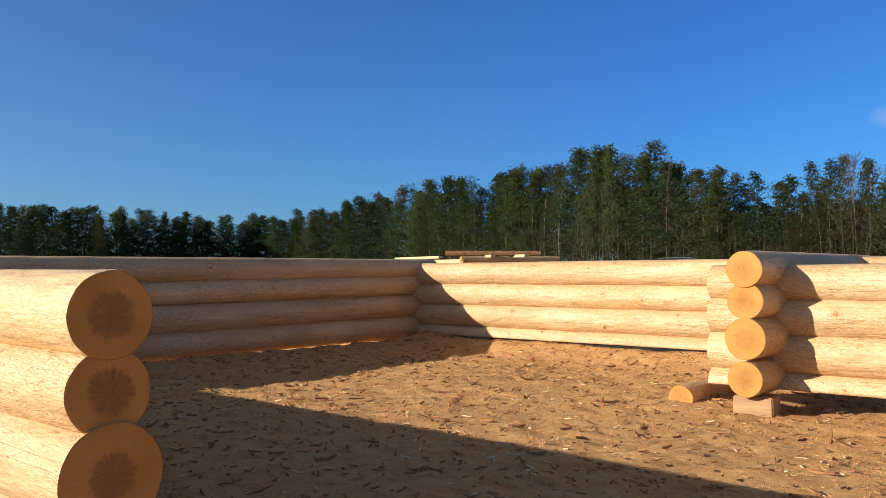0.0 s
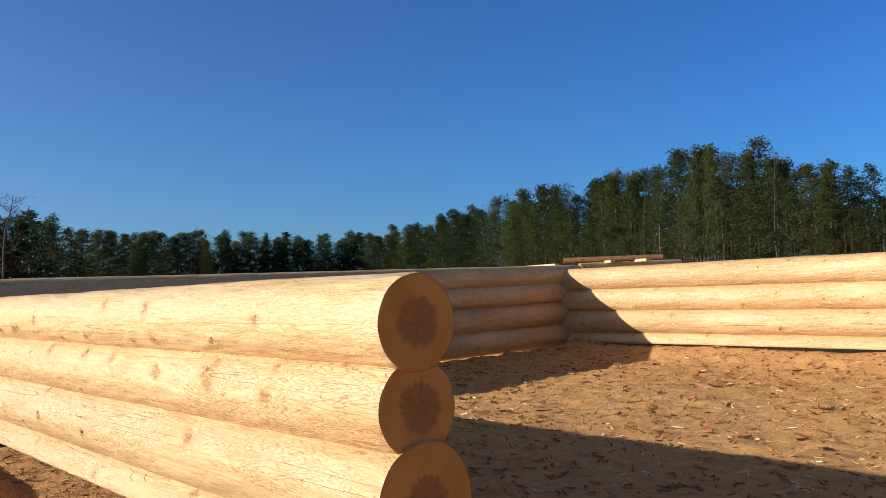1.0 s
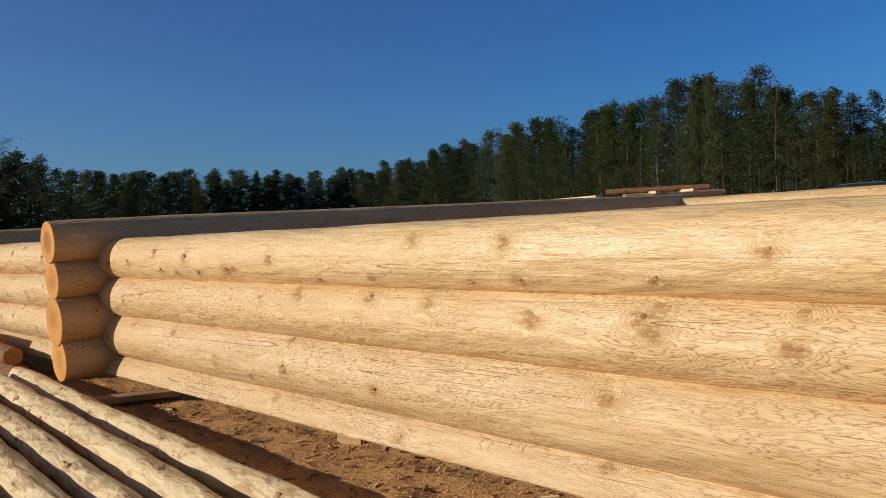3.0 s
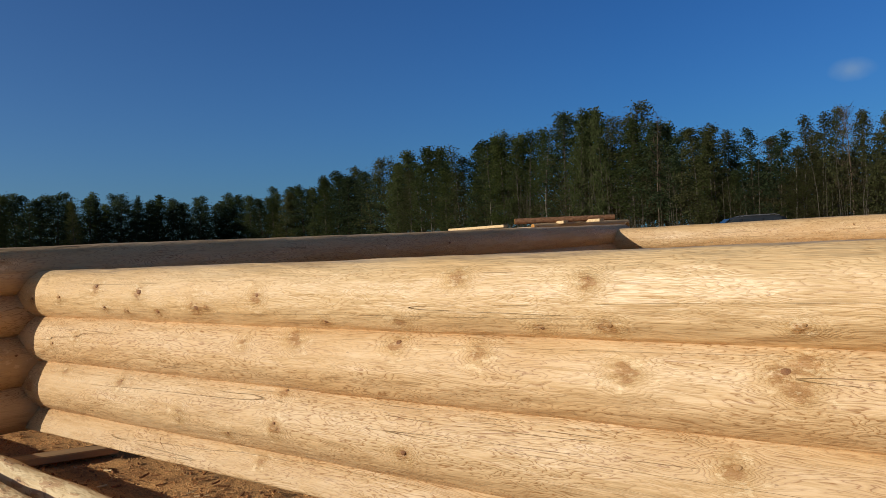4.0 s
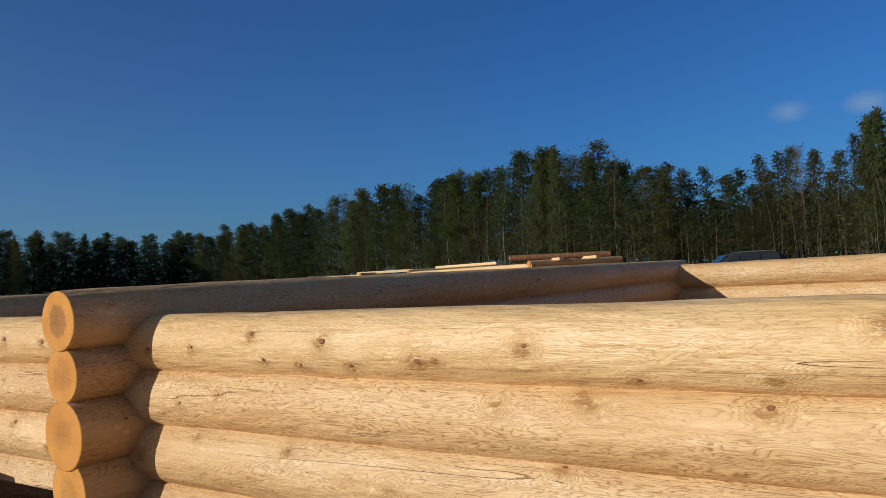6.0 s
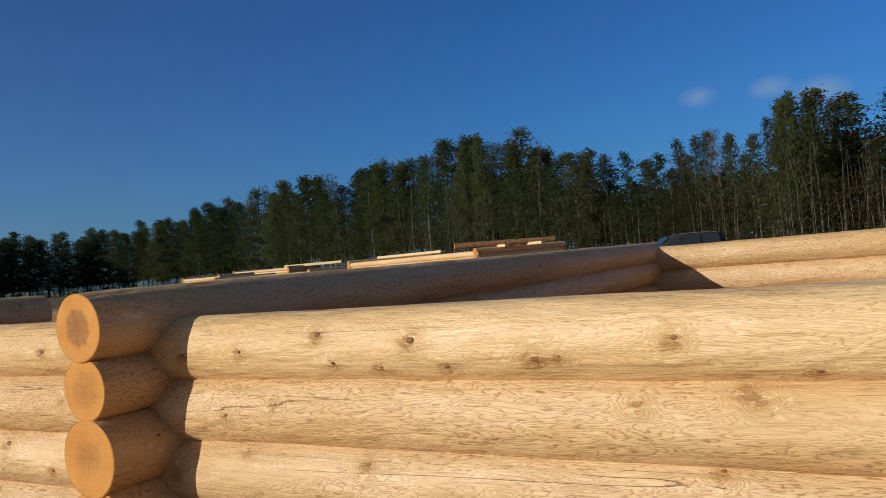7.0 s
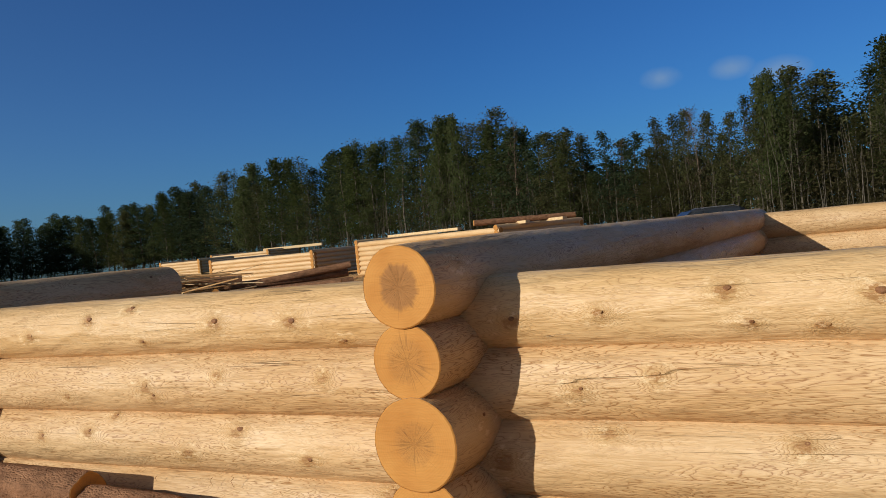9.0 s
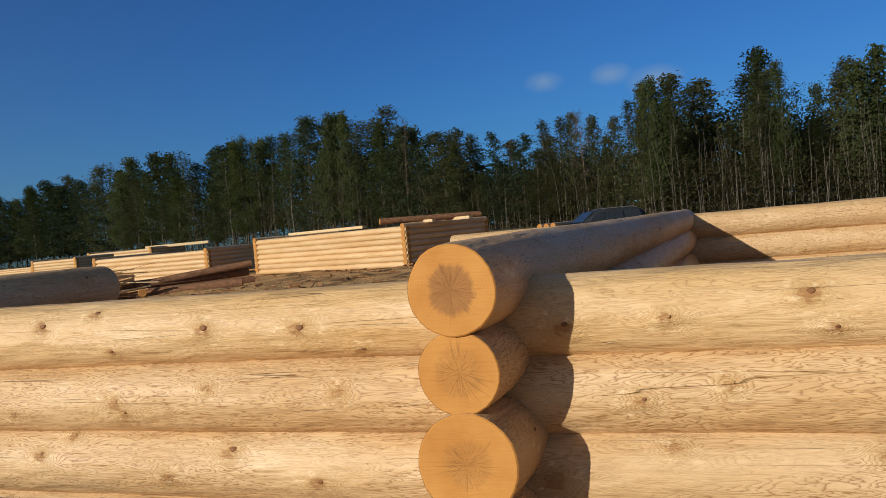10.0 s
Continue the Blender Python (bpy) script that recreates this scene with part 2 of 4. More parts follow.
def ground_stuff():
    """Sawdust, shavings and trodden earth; bare earth and thin grass farther out."""
    m = Mat("sawdust_ground", 0.95, 0.1)
    v = m.vec(space="Object", shift=False)
    big = m.noise(v, 0.55, 4, 0.6)
    mid = m.noise(v, 5.0, 5, 0.65)
    fine = m.noise(m.vec((1, 1.7, 1), shift=False), 42.0, 4, 0.7)
    grit = m.noise(v, 160.0, 2, 0.6)
    color = m.mix(m.span(mid, 0.32, 0.66), (0.86, 0.475, 0.19), (0.72, 0.34, 0.12))
    color = m.mix(m.span(fine, 0.3, 0.52, 0.75, 0.0), color, (0.40, 0.19, 0.07))
    color = m.mix(m.span(grit, 0.55, 0.75, 0.0, 0.5), color, (0.86, 0.56, 0.28))
    color = m.mix(m.span(big, 0.58, 0.8, 0.0, 0.35), color, (0.4, 0.22, 0.09))
    sep = m.t.nodes.new("ShaderNodeSeparateXYZ")
    m.link(m.coord.outputs["Object"], sep.inputs[0])
    strip = m.span(m.math("ADD", sep.outputs[1], m.math("MULTIPLY", big, 1.6)), 1.2, 2.4, 0.8, 0.0)
    # peel stops southwards; unseen sawdust beyond is left pale to add bounce light
    strip = m.math("MULTIPLY", strip, m.span(m.math("ADD", sep.outputs[1], m.math("MULTIPLY", big, 1.2)), -2.6, -1.6))
    peel = m.mix(m.span(fine, 0.35, 0.6), (0.50, 0.23, 0.08), (0.84, 0.46, 0.18))
    color = m.mix(strip, color, peel)
    blotch = m.span(m.noise(m.vec((1, 1.6, 1), shift=False), 5.0, 6, 0.72), 0.53, 0.64, 0.0, 0.6)
    color = m.mix(blotch, color, (0.30, 0.145, 0.06))
    yard = m.span(m.math("ADD", sep.outputs[1], m.math("MULTIPLY", big, 2.0)), 11.0, 13.0)
    soil = m.mix(m.span(m.noise(v, 1.1, 5, 0.65), 0.38, 0.55), (0.20, 0.11, 0.05), (0.62, 0.36, 0.15))
    color = m.mix(yard, color, soil)
    out = m.span(m.math("ADD", sep.outputs[1], m.math("MULTIPLY", big, 12.0)), 34.0, 46.0)
    field = m.mix(m.span(mid, 0.35, 0.65), (0.11, 0.10, 0.045), (0.17, 0.12, 0.065))
    color = m.mix(out, color, field)
    h = m.math("ADD", m.math("MULTIPLY", mid, 1.2), m.math("ADD", fine, m.math("MULTIPLY", grit, 0.5)))
    return m.done(color, h, 0.8, 0.05)


WOOD = peeled_wood("peeled_pine", (0.672, 0.455, 0.236), (0.572, 0.345, 0.146), (0.26, 0.11, 0.03), 1.6, 0.08)
WOOD_SMOOTH = peeled_wood("planed_pine", (0.69, 0.475, 0.245), (0.595, 0.365, 0.15), (0.28, 0.12, 0.033), 0.9)
WOOD_FAR = peeled_wood("peeled_pine_thin", (0.672, 0.455, 0.236), (0.572, 0.345, 0.146), (0.28, 0.12, 0.033), 0.4)


def pole_wood():
    m = Mat("roughly_peeled_pole", 0.6, 0.35)
    streak = m.noise(m.vec((1.2, 24, 24)), 1.8, 4, 0.6)
    color = m.mix(m.span(streak, 0.3, 0.7), (0.66, 0.50, 0.28), (0.55, 0.37, 0.18))
    blot = m.noise(m.vec((2.0, 7, 7)), 2.2, 4, 0.6, 0.4)
    color = m.mix(m.span(blot, 0.545, 0.565, 0, 0.75), color, (0.40, 0.22, 0.10))
    color = m.mix(m.span(blot, 0.65, 0.68, 0, 0.9), color, (0.12, 0.06, 0.035))
    facet = m.noise(m.vec((4.0, 9, 9)), 1.5, 2)
    return m.done(color, m.math("ADD", facet, m.math("MULTIPLY", blot, 1.2)), 0.85, 0.02)


POLE = pole_wood()
END = end_grain("sawn_end", 0.25)
END_DARK = end_grain("sawn_end_dark_heart", 0.95)
KNOT = plain("knot_wood", (0.30, 0.135, 0.05), (0.17, 0.07, 0.028), 60, 0.5, 0.3, 0.4)
KNOT_PALE = plain("pale_knot_wood", (0.5, 0.29, 0.12), (0.36, 0.19, 0.075), 60, 0.5, 0.3, 0.4)
BARK = plain("pine_bark", (0.33, 0.165, 0.085), (0.14, 0.068, 0.036), 14, 0.9, 0.1, 1.0, depth=0.02, stretch=(0.5, 1, 1))
TRUNK = plain("dark_trunk", (0.10, 0.075, 0.05), (0.06, 0.045, 0.03), 3, 0.9, 0.1)
BIRCH = plain("pale_trunk", (0.15, 0.125, 0.09), (0.05, 0.042, 0.032), 2.5, 0.85, 0.1)
TWIG = plain("twig", (0.17, 0.12, 0.08), (0.09, 0.065, 0.045), 3, 0.9, 0.1)
LEAF_ASPEN = leaves("aspen_leaf", (0.045, 0.060, 0.017), (0.084, 0.094, 0.036))
LEAF_PINE = leaves("pine_needle", (0.032, 0.048, 0.022), (0.064, 0.080, 0.036))
LEAF_BIRCH = leaves("birch_leaf", (0.060, 0.066, 0.021), (0.100, 0.096, 0.043))
LEAF_BUSH = leaves("bush_leaf", (0.046, 0.044, 0.017), (0.088, 0.068, 0.033))
CHIP = plain("wood_chip", (0.72, 0.53, 0.3), (0.52, 0.34, 0.16), 20, 0.8, 0.2)
SCRAP = plain("bark_scrap", (0.40, 0.19, 0.075), (0.19, 0.08, 0.035), 20, 0.9, 0.1)
SHAVING = plain("shaving", (0.70, 0.42, 0.18), (0.45, 0.24, 0.09), 20, 0.8, 0.2)
PEELING = plain("bark_peeling", (0.66, 0.35, 0.135), (0.40, 0.19, 0.07), 25, 0.85, 0.15)
BOARD = plain("weathered_board", (0.48, 0.29, 0.14), (0.33, 0.19, 0.09), 8, 0.8, 0.2, stretch=(0.2, 2, 2))
GROUND = ground_stuff()
CAR_PAINT = plain("dark_car_paint", (0.02, 0.022, 0.026), (0.03, 0.032, 0.035), 2, 0.55, 0.25, 0.02)
CAR_GLASS = plain("car_glass", (0.02, 0.024, 0.028), (0.03, 0.034, 0.036), 2, 0.12, 0.4, 0.0)
RUBBER = plain("tyre_rubber", (0.025, 0.025, 0.025), (0.04, 0.038, 0.035), 9, 0.9, 0.1)
STEEL = plain("grey_steel", (0.45, 0.45, 0.46), (0.35, 0.35, 0.36), 5, 0.35, 0.5, 0.05, 0.8)


# ---------------------------------------------------------------- mesh helpers
def mesh_object(name, verts, faces, material, parent=None, label="", smooth=True):
    me = bpy.data.meshes.new(name)
    me.from_pydata([tuple(v) for v in verts], [], faces)
    me.materials.append(material)
    if smooth:
        me.shade_smooth()
    ob = new(name, me)
    ob.parent = parent
    return tagged(ob, label)


def part(name, bm, material, parent=None, label="", smooth=False):
    me = bpy.data.meshes.new(name)
    bm.to_mesh(me)
    bm.free()
    me.materials.append(material)
    if smooth:
        me.shade_smooth()
    ob = new(name, me)
    ob.parent = parent
    return tagged(ob, label)


def box(sx, sy, sz, at=(0, 0, 0), bevel=0.01, bm=None):
    """A bevelled box whose base stands at z of at."""
    own = bmesh.new()
    bmesh.ops.create_cube(own, size=1, matrix=Matrix.Translation((at[0], at[1], at[2] + sz / 2)) @ Matrix.Diagonal((sx, sy, sz, 1)))
    if bevel:
        bmesh.ops.bevel(own, geom=own.edges[:], offset=bevel, segments=2, affect="EDGES")
    return own


def empty(name, m, **tags):
    ob = new(name)
    ob.matrix_world = m
    return tagged(ob, **tags)


def log_shape(length, r0, r1, seed, half=False, sides=28, step=0.12, rough=0.005, bend=0.010):
    """Rings of a hand-peeled log along x, with taper, sweep and drawknife facets."""
    n = max(3, int(length / step))
    verts, faces = [], []
    for i in range(n + 1):
        x = length * i / n
        r = r0 + (r1 - r0) * i / n
        cy = bend * noise.noise((x * 0.35, seed * 3.1, 0.5))
        cz = bend * 0.5 * noise.noise((x * 0.35, seed * 3.1, 7.5))
        if i in (0, n):
            r -= 0.004
        for j in range(sides):
            a = 2 * math.pi * j / sides
            c, s = math.cos(a), math.sin(a)
            k = r + rough * noise.noise((x * 1.6, c * 1.4 + seed, s * 1.4)) + rough * 0.5 * noise.noise((x * 5.0, c * 3.0, s * 3.0 + seed))
            z = k * s + cz
            if half:
                z = max(z, 0.012)
            verts.append((x, k * c + cy, z))
    for i in range(n):
        for j in range(sides):
            a, b = i * sides + j, i * sides + (j + 1) % sides
            faces.append((a, b, b + sides, a + sides))
    return verts, faces, n, sides


def mark_knots(log, verts, spots, r):
    """Store on the mesh how near each point lies to a knot, for the growth rings round it."""
    v = np.array(verts)
    turn = np.degrees(np.arctan2(v[:, 2], -v[:, 1]))
    near = np.zeros(len(v))
    for x, up, size in spots:
        arc = np.radians(turn - up) * r
        d2 = ((v[:, 0] - x + 0.012) / (0.045 + size * 2.6)) ** 2 + ((arc + 0.012) / (0.03 + size * 2.4)) ** 2
        near = np.maximum(near, np.exp(-d2))
    layer = log.data.attributes.new("whorl", "FLOAT", "POINT")
    layer.data.foreach_set("value", near)


KNOTS = {}


def knot_mesh(size, pale):
    """A knot: a low oval boss with a ring of rim, facing -y, bent to a log of 0.175 m."""
    key = (size, pale)
    if key not in KNOTS:
        verts, faces, n = [(0, -0.008 * size / 0.03, 0)], [], 12
        for k, (f, h) in enumerate(((0.45, 0.006), (0.8, 0.004), (1.0, -0.004))):
            for j in range(n):
                a = 2 * math.pi * j / n
                wob = 1 + 0.12 * math.sin(2 * a + size * 90) + 0.08 * math.sin(3 * a)
                u, v = math.cos(a) * size * 1.2 * f * wob, math.sin(a) * size * f * wob
                r = 0.175
                verts.append((u, r - math.cos(v / r) * (r + h), math.sin(v / r) * (r + h)))
        for j in range(n):
            faces.append((0, 1 + (j + 1) % n, 1 + j))
            for k in range(2):
                a, b = 1 + k * n + j, 1 + k * n + (j + 1) % n
                faces.append((a, b, b + n, a + n))
        me = bpy.data.meshes.new("knot")
        me.from_pydata(verts, [], faces)
        me.materials.append(KNOT_PALE if pale else KNOT)
        me.shade_smooth()
        KNOTS[key] = me
    return KNOTS[key]


def add_knot(log, x, r, up, size, pale=False):
    """up: degrees above the log's waist, on the side that faces local -y."""
    k = new("knot", knot_mesh(size, pale))
    k.parent = log
    f = radians(up)
    k.location = (x, -r * math.cos(f), r * math.sin(f))
    k.rotation_euler = (-f, 0, 0)
    return k


def add_log(parent, m, length, r0, r1, seed, half=False, knots=0, knot_up=(-35, 60), ends="both", material=None, dark=False,
            name="log", thin=False, label="", rough=0.005, bend=0.01, spots=(), fine=False):
    """One log under parent (or a thing of its own) with its sawn ends and its knots. spots: (x, degrees up, size, pale)."""
    rng = random.Random(int(seed * 1000))
    spots = list(spots)
    whorls = [rng.uniform(0.2, 0.6)]
    while knots and whorls[-1] < length - 0.4:
        whorls.append(whorls[-1] + rng.uniform(0.35, 0.75))
    for _ in range(knots):
        x = rng.choice(whorls) + rng.uniform(-0.05, 0.05)
        spots.append((min(max(x, 0.15), length - 0.15), rng.uniform(*knot_up), rng.choice((0.006, 0.008, 0.011, 0.014, 0.018)), rng.random() < 0.6))
    verts, faces, n, sides = log_shape(length, r0, r1, seed, half, 14 if thin else 56 if fine else 28, 0.5 if thin else 0.03 if fine else 0.12, rough, bend)
    log = mesh_object(name, verts, faces, material or WOOD, parent, label)
    log.matrix_basis = m
    if spots and not thin:
        mark_knots(log, verts, [p[:3] for p in spots], (r0 + r1) / 2)
    end = END_DARK if dark else END
    for first in (True, False):
        if ends not in ("both", "first" if first else "last"):
            continue
        ring = verts[:sides] if first else verts[-sides:]
        mid = sum((Vector(v) for v in ring), Vector()) / sides
        vs, fs = [tuple(mid)], []
        for f in (0.35, 0.7, 0.97, 1.0):
            for v in ring:
                q = mid.lerp(Vector(v), f)
                q.x += (-1 if first else 1) * (0.003 if f < 1 else -0.002)
                vs.append(tuple(q))
        for j in range(sides):
            k = (j + 1) % sides
            fs.append((0, 1 + k, 1 + j) if first else (0, 1 + j, 1 + k))
            for c in range(3):
                a, b = 1 + c * sides + j, 1 + c * sides + k
                fs.append((a, b, b + sides, a + sides) if first else (a, a + sides, b + sides, b))
        mesh_object("end_grain", vs, fs, end, log, "sawn end with rings and checks", smooth=False)
    for x, up, size, pale in spots:
        add_knot(log, x, r0 + (r1 - r0) * x / length - 0.003, up, size, pale)
    return log


def spots_at(rows, x0, z0, r):
    """Knots given by x and z in the wall, for the log that starts at x0 with its axis at z0."""
    return [(x - x0, math.degrees(math.asin(max(-0.95, min(0.95, (z - z0) / r)))), size, pale) for x, z, size, pale in rows]


# ---------------------------------------------------------------- ground
def ground_height(x, y):
    far = min(1, max(0, (y - 11.5) / 9))
    far = far * far * (3 - 2 * far)
    z = -0.10 + 0.42 * far
    # sawdust heaped inside the house, most of it along the partition
    inside = min(1, max(0, (x - 0.0) / 0.2)) * min(1, max(0, (8.6 - x) / 2)) * min(1, max(0, (y - 0.4) / 1.5)) * min(1, max(0, (9.3 - y) / 0.6))
    z += 0.22 * math.exp(-((y - 9.06) / 0.5) ** 2) * min(1, max(0, (x - 0.1) / 0.3)) * min(1, max(0, (7.2 - x) / 0.5))
    z += inside * (0.06 + 0.16 * math.exp(-((x - 0.1) / 1.0) ** 2))
    z += 0.035 * noise.noise((x * 0.55, y * 0.55, 1.0)) + 0.015 * noise.noise((x * 2.1, y * 2.1, 4.0))
    near = max(0, 1 - max(0, abs(y - 4) - 8) / 4)
    z += near * (0.03 * noise.noise((x * 3.5, y * 4.5, 9.0)) + 0.03 * abs(noise.noise((x * 7, y * 9, 2.0))))
    rough = far * max(0, 1 - max(0, y - 40) / 30)
    z += rough * (0.12 * noise.noise((x * 0.3, y * 0.3, 3.0)) + 0.10 * noise.noise((x * 0.9, y * 0.9, 5.0)) + 0.05 * noise.noise((x * 2.2, y * 2.2, 6.0)))
    return z


def grid_line(a, b, step, reach):
    line = list(np.arange(a, b, step))
    grow, lo, hi = step, a, line[-1]
    before, after = [], []
    while hi < reach:
        grow *= 1.1
        hi += grow
        lo -= grow
        after.append(hi)
        before.append(lo)
    return before[::-1] + line + after


gx, gy = grid_line(-5, 10.5, 0.065, 2600), grid_line(-3, 10, 0.065, 2600)
verts = [(x, y, ground_height(x, y)) for y in gy for x in gx]
w = len(gx)
faces = [(j * w + i, j * w + i + 1, (j + 1) * w + i + 1, (j + 1) * w + i) for j in range(len(gy) - 1) for i in range(w - 1)]
tagged(mesh_object("ground", verts, faces, GROUND), "trodden ground covered with sawdust and shavings", "ground", kind="structure")


# ---------------------------------------------------------------- the large log house under construction
house = empty("log_house", pose(0, 0, 0), label="half-built log house of thick peeled pine logs", category="log house")
rng = random.Random(5)


def along_x(x0, x1, y, levels, radii, seed, knots=8, ends="both", half_last=True, fine=False, known=(), dark=False):
    for i, (z, r) in enumerate(zip(levels, radii)):
        last = half_last and i == len(levels) - 1
        r, r_end = r if isinstance(r, tuple) else (r, r)
        given = spots_at([k for k in known if abs(k[1] - z) < 0.16], x0, z, r)
        add_log(house, pose(x0, y + rng.uniform(-0.008, 0.008), z), x1 - x0 + (-0.012, 0.004, -0.006, 0.011)[i], r + rng.uniform(-0.006, 0.006), r_end + rng.uniform(-0.006, 0.006),
                seed + i * 1.37, last, knots if not last else knots // 2, (-30, 55) if not last else (15, 60), ends, spots=given, fine=fine, dark=dark,
                material=WOOD_SMOOTH if fine and i == 0 and len(levels) == 4 else None)


def along_y(x, y0, y1, levels, radii, seed, knots=4, dark=False, swell=False):
    for i, (z, r) in enumerate(zip(levels, radii)):
        rise, grow = ((0.015, -0.015), (0.05, 0.015), (0.045, 0.0), (0.01, 0.02))[i] if swell else (0, -0.002)
        tilt = -math.degrees(math.asin(rise / (y1 - y0)))
        add_log(house, pose(x + rng.uniform(-0.008, 0.008), y0 + (-0.008, 0.006, -0.004, 0.01)[i], z, 0, tilt, 90), y1 - y0 + rng.uniform(-0.03, 0.03), r + 0.005, r + grow,
                seed + i * 1.91, False, knots, (-30, 50), "both", dark=dark and i == 0)


# front wall, from the partition to its free end, with its knots
TOP_KNOTS = ((4.313, 1.214, 0.013, False), (4.933, 1.20, 0.013, False), (2.962, 1.135, 0.013, False), (2.390, 1.059, 0.024, False), (3.443, 1.004, 0.014, False),
             (1.791, 1.15, 0.018, False), (1.258, 1.187, 0.014, False), (0.742, 1.115, 0.007, True), (1.604, 1.03, 0.011, True), (1.960, 1.03, 0.013, False), (4.702, 1.01, 0.012, False),
             (0.327, 1.10, 0.012, False), (5.692, 1.05, 0.008, True), (3.960, 1.03, 0.009, True), (2.495, 1.07, 0.008, False), (4.999, 1.03, 0.016, True), (6.138, 1.15, 0.007, True), (1.337, 1.05, 0.008, False))
add_log(house, pose(0.02, 0, 1.12, 0, 0.16, 0), 6.98, 0.178, 0.184, 2.3, ends="last", dark=True, spots=spots_at(TOP_KNOTS, 0.02, 1.12, 0.179), fine=True, material=WOOD_SMOOTH)
LOW_KNOTS = ((3.243, 0.899, 0.012, False), (5.075, 0.857, 0.021, False), (5.625, 0.882, 0.019, False), (3.920, 0.91, 0.015, False), (4.396, 0.91, 0.01, True), (2.802, 0.88, 0.01, True),
             (0.624, 0.79, 0.009, False), (0.960, 0.85, 0.008, True), (0.723, 0.59, 0.012, False), (1.495, 0.57, 0.012, False), (2.208, 0.46, 0.011, True), (3.970, 0.43, 0.013, False), (3.069, 0.47, 0.008, False))
along_x(0.02, 7.0, 0, (0.79, 0.455, 0.125), ((0.184, 0.180), (0.196, 0.218), 0.188), 4.1, 7, "last", True, True, LOW_KNOTS, True)
# front wall beyond the partition
LEFT_KNOTS = ((-2.5, 1.21, 0.016, False), (-2.15, 1.26, 0.013, False), (-1.46, 1.16, 0.017, False), (-0.92, 1.14, 0.018, False), (-2.05, 1.06, 0.008, False), (-0.62, 1.02, 0.01, False),
              (-1.74, 0.43, 0.016, False), (-0.88, 0.42, 0.014, False), (-0.73, 0.85, 0.008, True), (-2.58, 0.53, 0.012, False))
along_x(-4.35, -0.02, 0, (1.135, 0.795, 0.46, 0.125), (0.176, 0.186, 0.192, 0.186), 15.1, 4, "first", True, True, LEFT_KNOTS)
# partition whose sawn ends stand out of the front wall
along_y(-0.006, -0.535, 9.46, (1.297, 0.977, 0.622, 0.292), (0.18, 0.165, 0.204, 0.182), 21.0, 5, True, True)
# short wall of the next room
along_y(-3.9, -0.55, 1.76, (1.31, 0.98, 0.64, 0.3), (0.175, 0.17, 0.175, 0.17), 31.0, 3)
# far wall
along_x(-3.6, 7.8, 9.09, (1.215, 0.865, 0.52, 0.18), (0.182, 0.196, 0.198, 0.19), 41.0, 18)
# wall of the far room and the wall that crosses it
along_x(6.64, 13.4, 6.46, (1.13, 0.81, 0.47, 0.13), (0.178, 0.19, 0.194, 0.188), 51.0, 9)
along_y(7.218, 5.79, 9.75, (1.262, 0.975, 0.638, 0.27), (0.165, 0.165, 0.187, 0.16), 61.0, 4)


# ---------------------------------------------------------------- forest
def blades(points, rng, size, count, spread, flat=0.7, upright=1.0):
    """Clumps of small leaf quads round the given points."""
    verts, faces = [], []
    for p in points:
        for _ in range(count):
            q = Vector(p) + Vector((rng.gauss(0, spread), rng.gauss(0, spread), rng.gauss(0, spread * flat)))
            u = Vector((rng.uniform(-1, 1), rng.uniform(-1, 1), rng.uniform(-1, 1) * upright)).normalized()
            v = u.orthogonal().normalized()
            s = size * rng.uniform(0.6, 1.3)
            k = len(verts)
            verts += [tuple(q - u * s), tuple(q + v * s * 0.45 + u * s * 0.1), tuple(q + u * s), tuple(q - v * s * 0.45 - u * s * 0.1)]
            faces.append((k, k + 1, k + 2, k + 3))
    return verts, faces


def tube(verts, faces, points, radii, sides=5):
    base = len(verts)
    for p, r in zip(points, radii):
        for j in range(sides):
            a = 2 * math.pi * j / sides
            verts.append((p[0] + r * math.cos(a), p[1] + r * math.sin(a), p[2]))
    for i in range(len(points) - 1):
        for j in range(sides):
            a, b = base + i * sides + j, base + i * sides + (j + 1) % sides
            faces.append((a, b, b + sides, a + sides))


